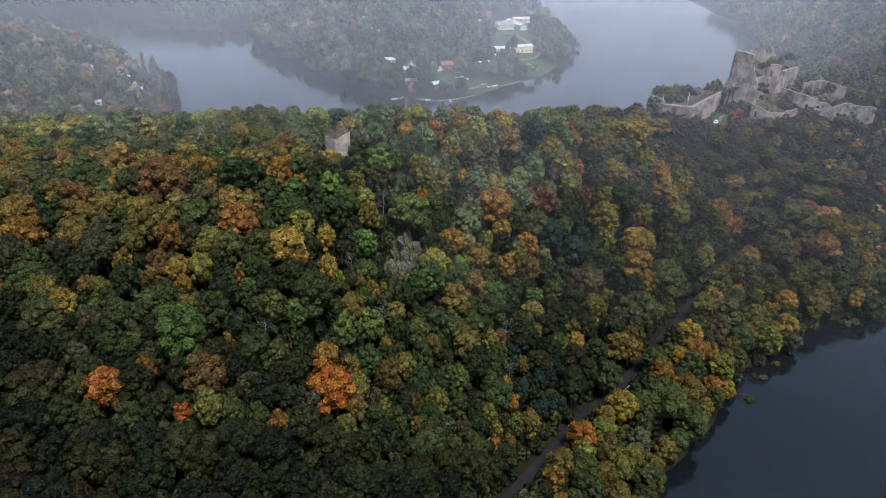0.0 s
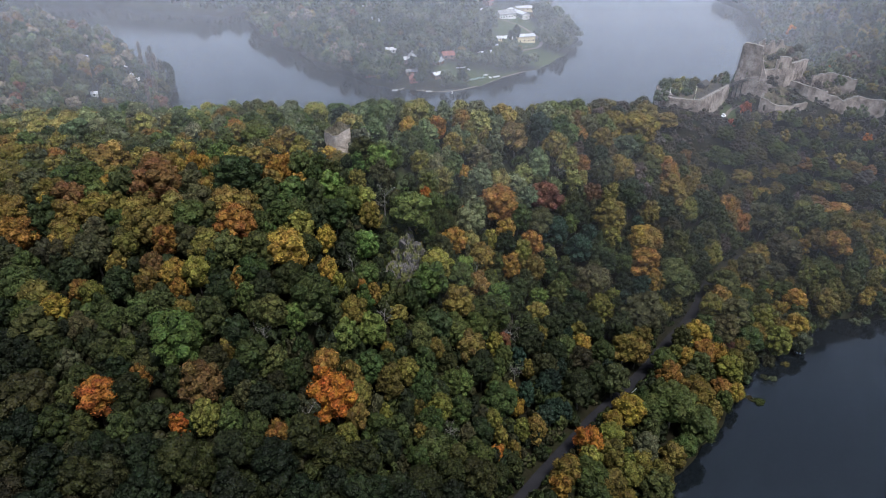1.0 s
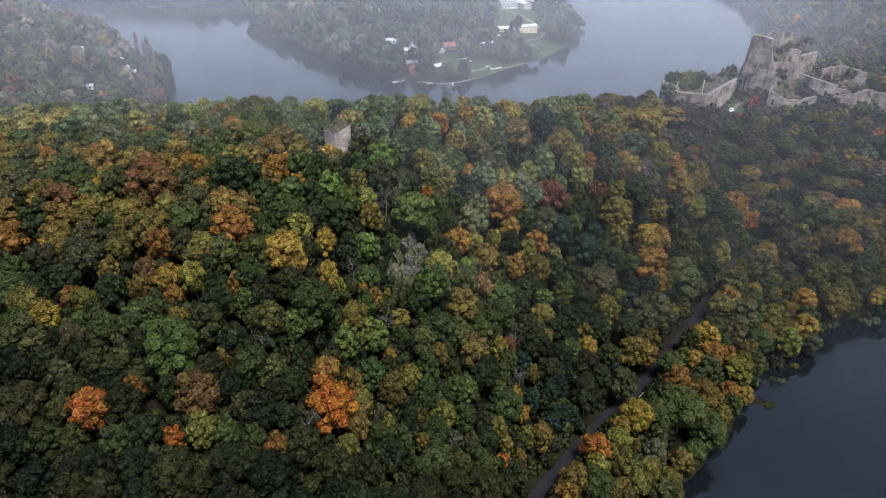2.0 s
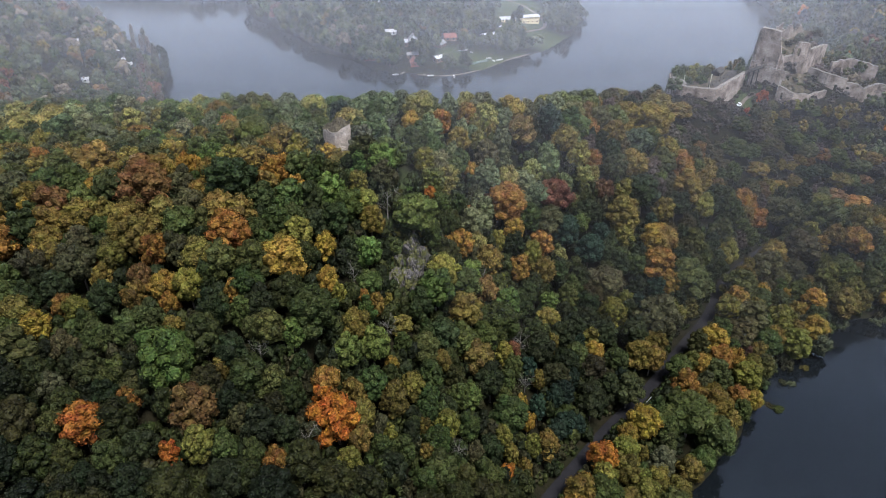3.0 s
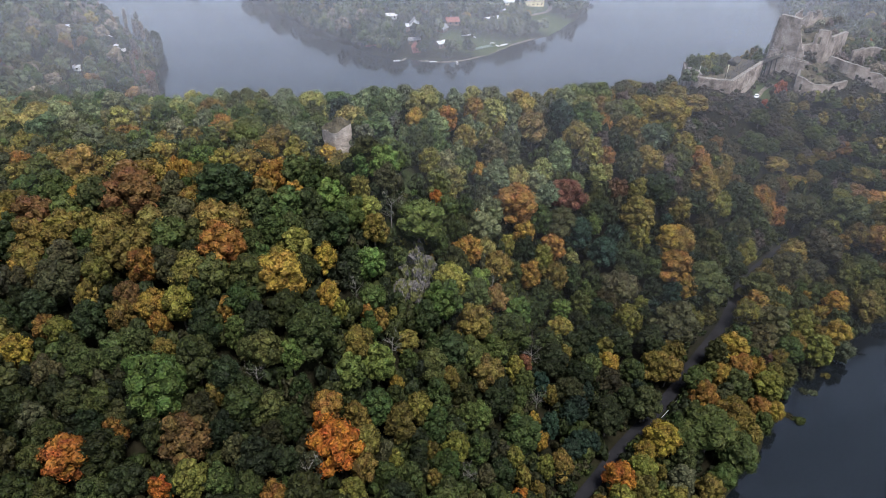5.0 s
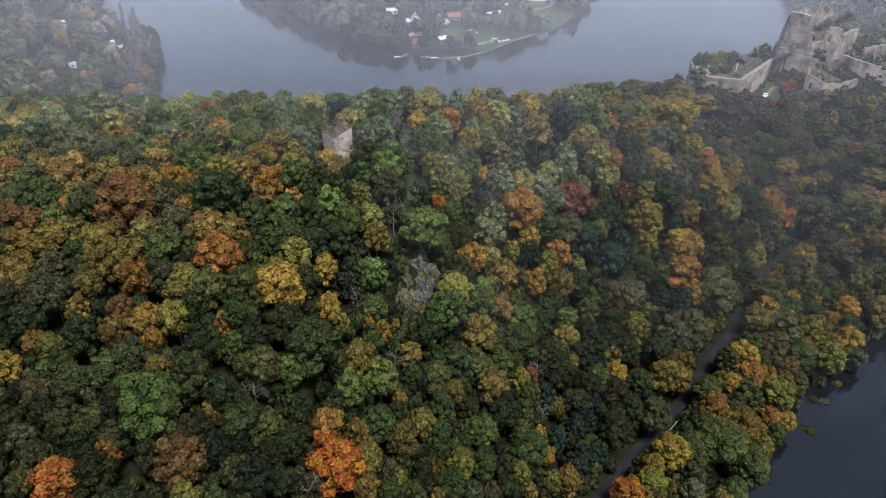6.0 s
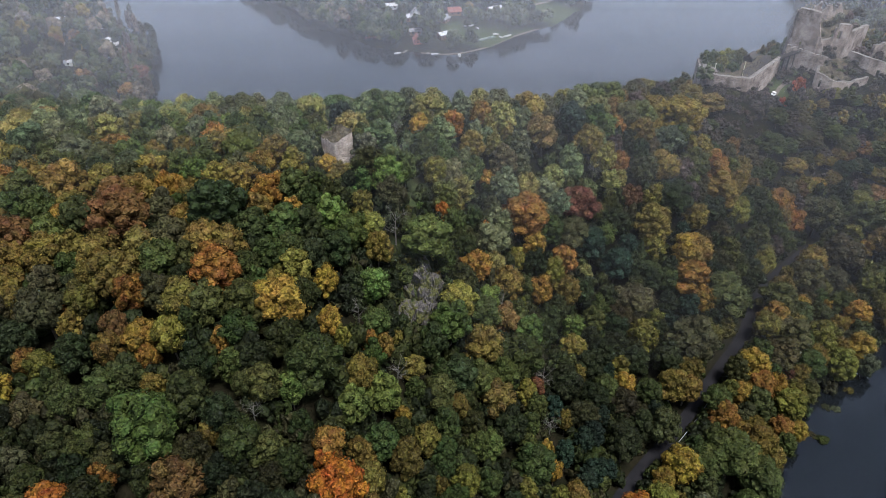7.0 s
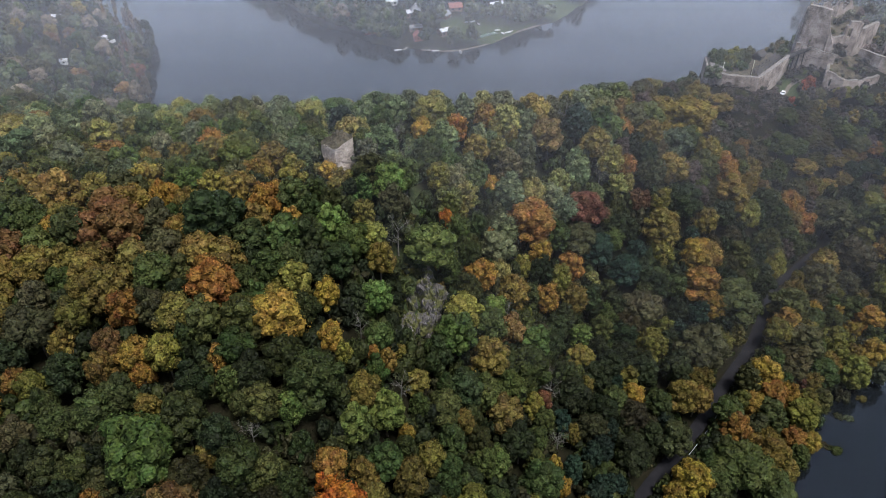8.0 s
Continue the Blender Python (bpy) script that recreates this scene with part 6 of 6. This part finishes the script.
def boat(x, y, turn, hull, label, z=None, long=4.4):
    z = z_at(x, y) + 0.1 if z is None else z
    t = thing("rowing_boat", pose(x, y, z, 0, 0, turn), label, "boat", "boats on the beach")
    bm = bmesh.new()
    n, rings = 9, []
    for i in range(n):
        s = i / (n - 1)
        w = 0.85 * math.sin(math.pi * min(0.25 + 0.75 * s, 1.0)) ** 0.7 if s < 1 else 0.02
        px = long * (0.5 - s) * -1
        rings.append([bm.verts.new(p) for p in ((px, -w, 0.55 + 0.15 * s), (px, -0.6 * w, 0.12), (px, 0, 0.0 + 0.1 * s), (px, 0.6 * w, 0.12), (px, w, 0.55 + 0.15 * s))])
    for a, b in zip(rings, rings[1:]):
        for k in range(4):
            bm.faces.new((a[k], b[k], b[k + 1], a[k + 1]))
    bm.faces.new(rings[0])
    part("hull", bm, hull, t)
    for s in (-0.9, 0.4):
        bm = bmesh.new()
        box_into(bm, s - 0.15, s + 0.15, -0.68, 0.68, 0.36, 0.42)
        part("thwart", bm, PLANK, t)
    bm = bmesh.new()
    for k in (-1, 1):
        beam(bm, (-long / 2, k * 0.6, 0.6), (long * 0.2, k * 0.85, 0.66), 0.08, 0.06)
    part("gunwale", bm, WHITE, t)


GREEN_HULL = two_tone("green_boat_paint", (0.08, 0.13, 0.09), (0.16, 0.23, 0.175), 1.0, 0.5, 0.1, 0.01)
for k, (x, y, turn) in enumerate([(14, 563, 20), (21.8, 562, 120), (18, 565, 40), (39.2, 549, 120), (43.6, 551, 30), (46, 553, 40), (15, 523, 110), (36, 553.5, 10)]):
    boat(x, y, turn, WHITE, "white rowing boat drawn up on the grass")
for k in range(7):
    boat(22.4 + 1.9 * k, 539.5 + 1.5 * k, 125, GREEN_HULL, "pale green rowing boat laid up in a row on the grass")
for x, y, turn in [(7.5, 514.0, 95), (-10, 516.0, 5), (-36.5, 518.0, 15)]:
    boat(x, y, turn, WHITE, "white rowing boat moored at the water's edge", z=-0.12, long=5.2)


def jetty(x, y, turn, long):
    t = thing("jetty", pose(x, y, 0, 0, 0, turn), "grey timber jetty with posts in the water", "jetty", "jetties on the shore")
    for k in range(int(long / 0.5)):
        bm = bmesh.new()
        box_into(bm, k * 0.5, k * 0.5 + 0.44, -0.9, 0.9, 0.62, 0.70)
        part("plank", bm, PALE_BARK, t)
    for s in np.arange(0.4, long, 2.6):
        for w in (-0.75, 0.75):
            bm = bmesh.new()
            beam(bm, (s, w, -2.5), (s, w, 0.62), 0.2, 0.2)
            part("post", bm, PLANK, t)


jetty(-30, 523, -115, 7)
jetty(-15, 519, -80, 4)


# ---------------------------------------------------------------- half-drowned willow tufts off the near shore
def tuft(x, y, wide, tint, tall):
    plant("shrub", tint, x, y, wide, tall, "willow tufts in the water", z=-0.35)


for x, y, wide, tint, tall in [(129.6, 200.0, 3.4, "lime", 0.62), (121.6, 192.2, 3.2, "grey", 0.5), (118.8, 193.4, 3.4, "brown", 0.42), (111.6, 180.2, 4.2, "olive", 0.6),
                               (109.4, 182.2, 3.2, "brown", 0.35), (107.2, 183.6, 3.0, "olive", 0.4), (170.0, 226.2, 4.6, "grey", 0.8), (174.6, 227.2, 4.0, "grey", 0.7)]:
    tuft(x, y, wide, tint, tall)


# bushes hanging over the near shore
def put_bank_bushes():
    shore = smooth(NEAR_LAKE[:12], 2)
    for (ax, ay), (bx, by) in zip(shore, shore[1:]):
        d = math.hypot(bx - ax, by - ay)
        if ay < 95 or ax > 230:
            continue
        for k in range(max(1, int(d / 1.9))):
            s = (k + rng.random()) / max(1, int(d / 1.9))
            x, y = ax + (bx - ax) * s, ay + (by - ay) * s
            nx, ny = -(by - ay) / d, (bx - ax) / d
            off = rng.uniform(-1.0, 4.0)
            plant("shrub", choose((("grey", 0.35), ("olive", 0.35), ("green", 0.2), ("brown", 0.1))), x + nx * off, y + ny * off, rng.uniform(3.0, 5.4), rng.uniform(0.9, 1.7),
                  "bushes on the bank", z=max(-0.2, z_at(x + nx * off, y + ny * off)))


put_bank_bushes()
for x, y in [(-239, 537), (-220, 508), (-203, 474), (-243, 560), (-256, 580), (-210, 498), (-222, 533), (-230, 548), (-206, 482), (-199, 466), (-246, 571), (-212, 505), (-250, 588), (-236, 556), (-190, 440), (-184, 424), (-194, 452), (-205, 462)]:
    plant("birch_tree", choose((("pale", 0.75), ("brown", 0.25))), x + rng.uniform(-2, 2), y + rng.uniform(-2, 2), rng.uniform(5, 7), rng.uniform(1.3, 1.75), "birches on the west shore")


for x, y in [(-207, 512), (-212, 524), (-205, 500), (-218, 541), (-201, 490), (-226, 556)]:
    plant("pine_tree", "dark", x, y, rng.uniform(7, 10), rng.uniform(0.75, 1.05), "pines on the west shore", z=max(0.3, z_at(x, y)))


# ---------------------------------------------------------------- guard rail beside the lane
def guard_rail():
    pts = [(ROAD_LINE[i], ROAD_LINE[i + 1]) for i in range(len(ROAD_LINE) - 1) if 160 < ROAD_LINE[i][1] < 190]
    t = thing("guard_rail", pose(0, 0, ROAD_Z), "low galvanised guard rail along the lane", "guard rail")
    for (ax, ay), (bx, by) in pts:
        d = math.hypot(bx - ax, by - ay)
        nx, ny = (by - ay) / d * 2.7, -(bx - ax) / d * 2.7
        bm = bmesh.new()
        beam(bm, (ax + nx, ay + ny, 0.75), (bx + nx, by + ny, 0.75), 0.09, 0.32)
        part("rail", bm, PALE_ROOF, t)
        bm = bmesh.new()
        beam(bm, (ax + nx, ay + ny, -0.5), (ax + nx, ay + ny, 0.85), 0.12, 0.12)
        part("post", bm, GREY_ROOF, t)


guard_rail()

for x, y in [(-191, 441), (-196, 443), (-184, 437), (-188, 434), (-199, 434), (-180, 430), (-203, 447), (-193, 428)]:
    plant("birch_tree", choose((("pale", 0.7), ("brown", 0.3))), x, y, rng.uniform(5.5, 7.5), rng.uniform(1.0, 1.4), "birches on the west shore")
for x, y, tint in ((136.5, 340.5, "olive"), (139.5, 343.5, "ochre"), (142.0, 340.0, "olive"), (143.0, 346.5, "ochre"), (146.0, 350.5, "yellow"), (140.5, 349.0, "yellow"), (149.0, 355.0, "olive")):  # small trees under the keep, on the lake's side
    plant("hornbeam_tree", tint, x, y, rng.uniform(5.6, 7.2), rng.uniform(0.92, 1.12), "trees under the castle")
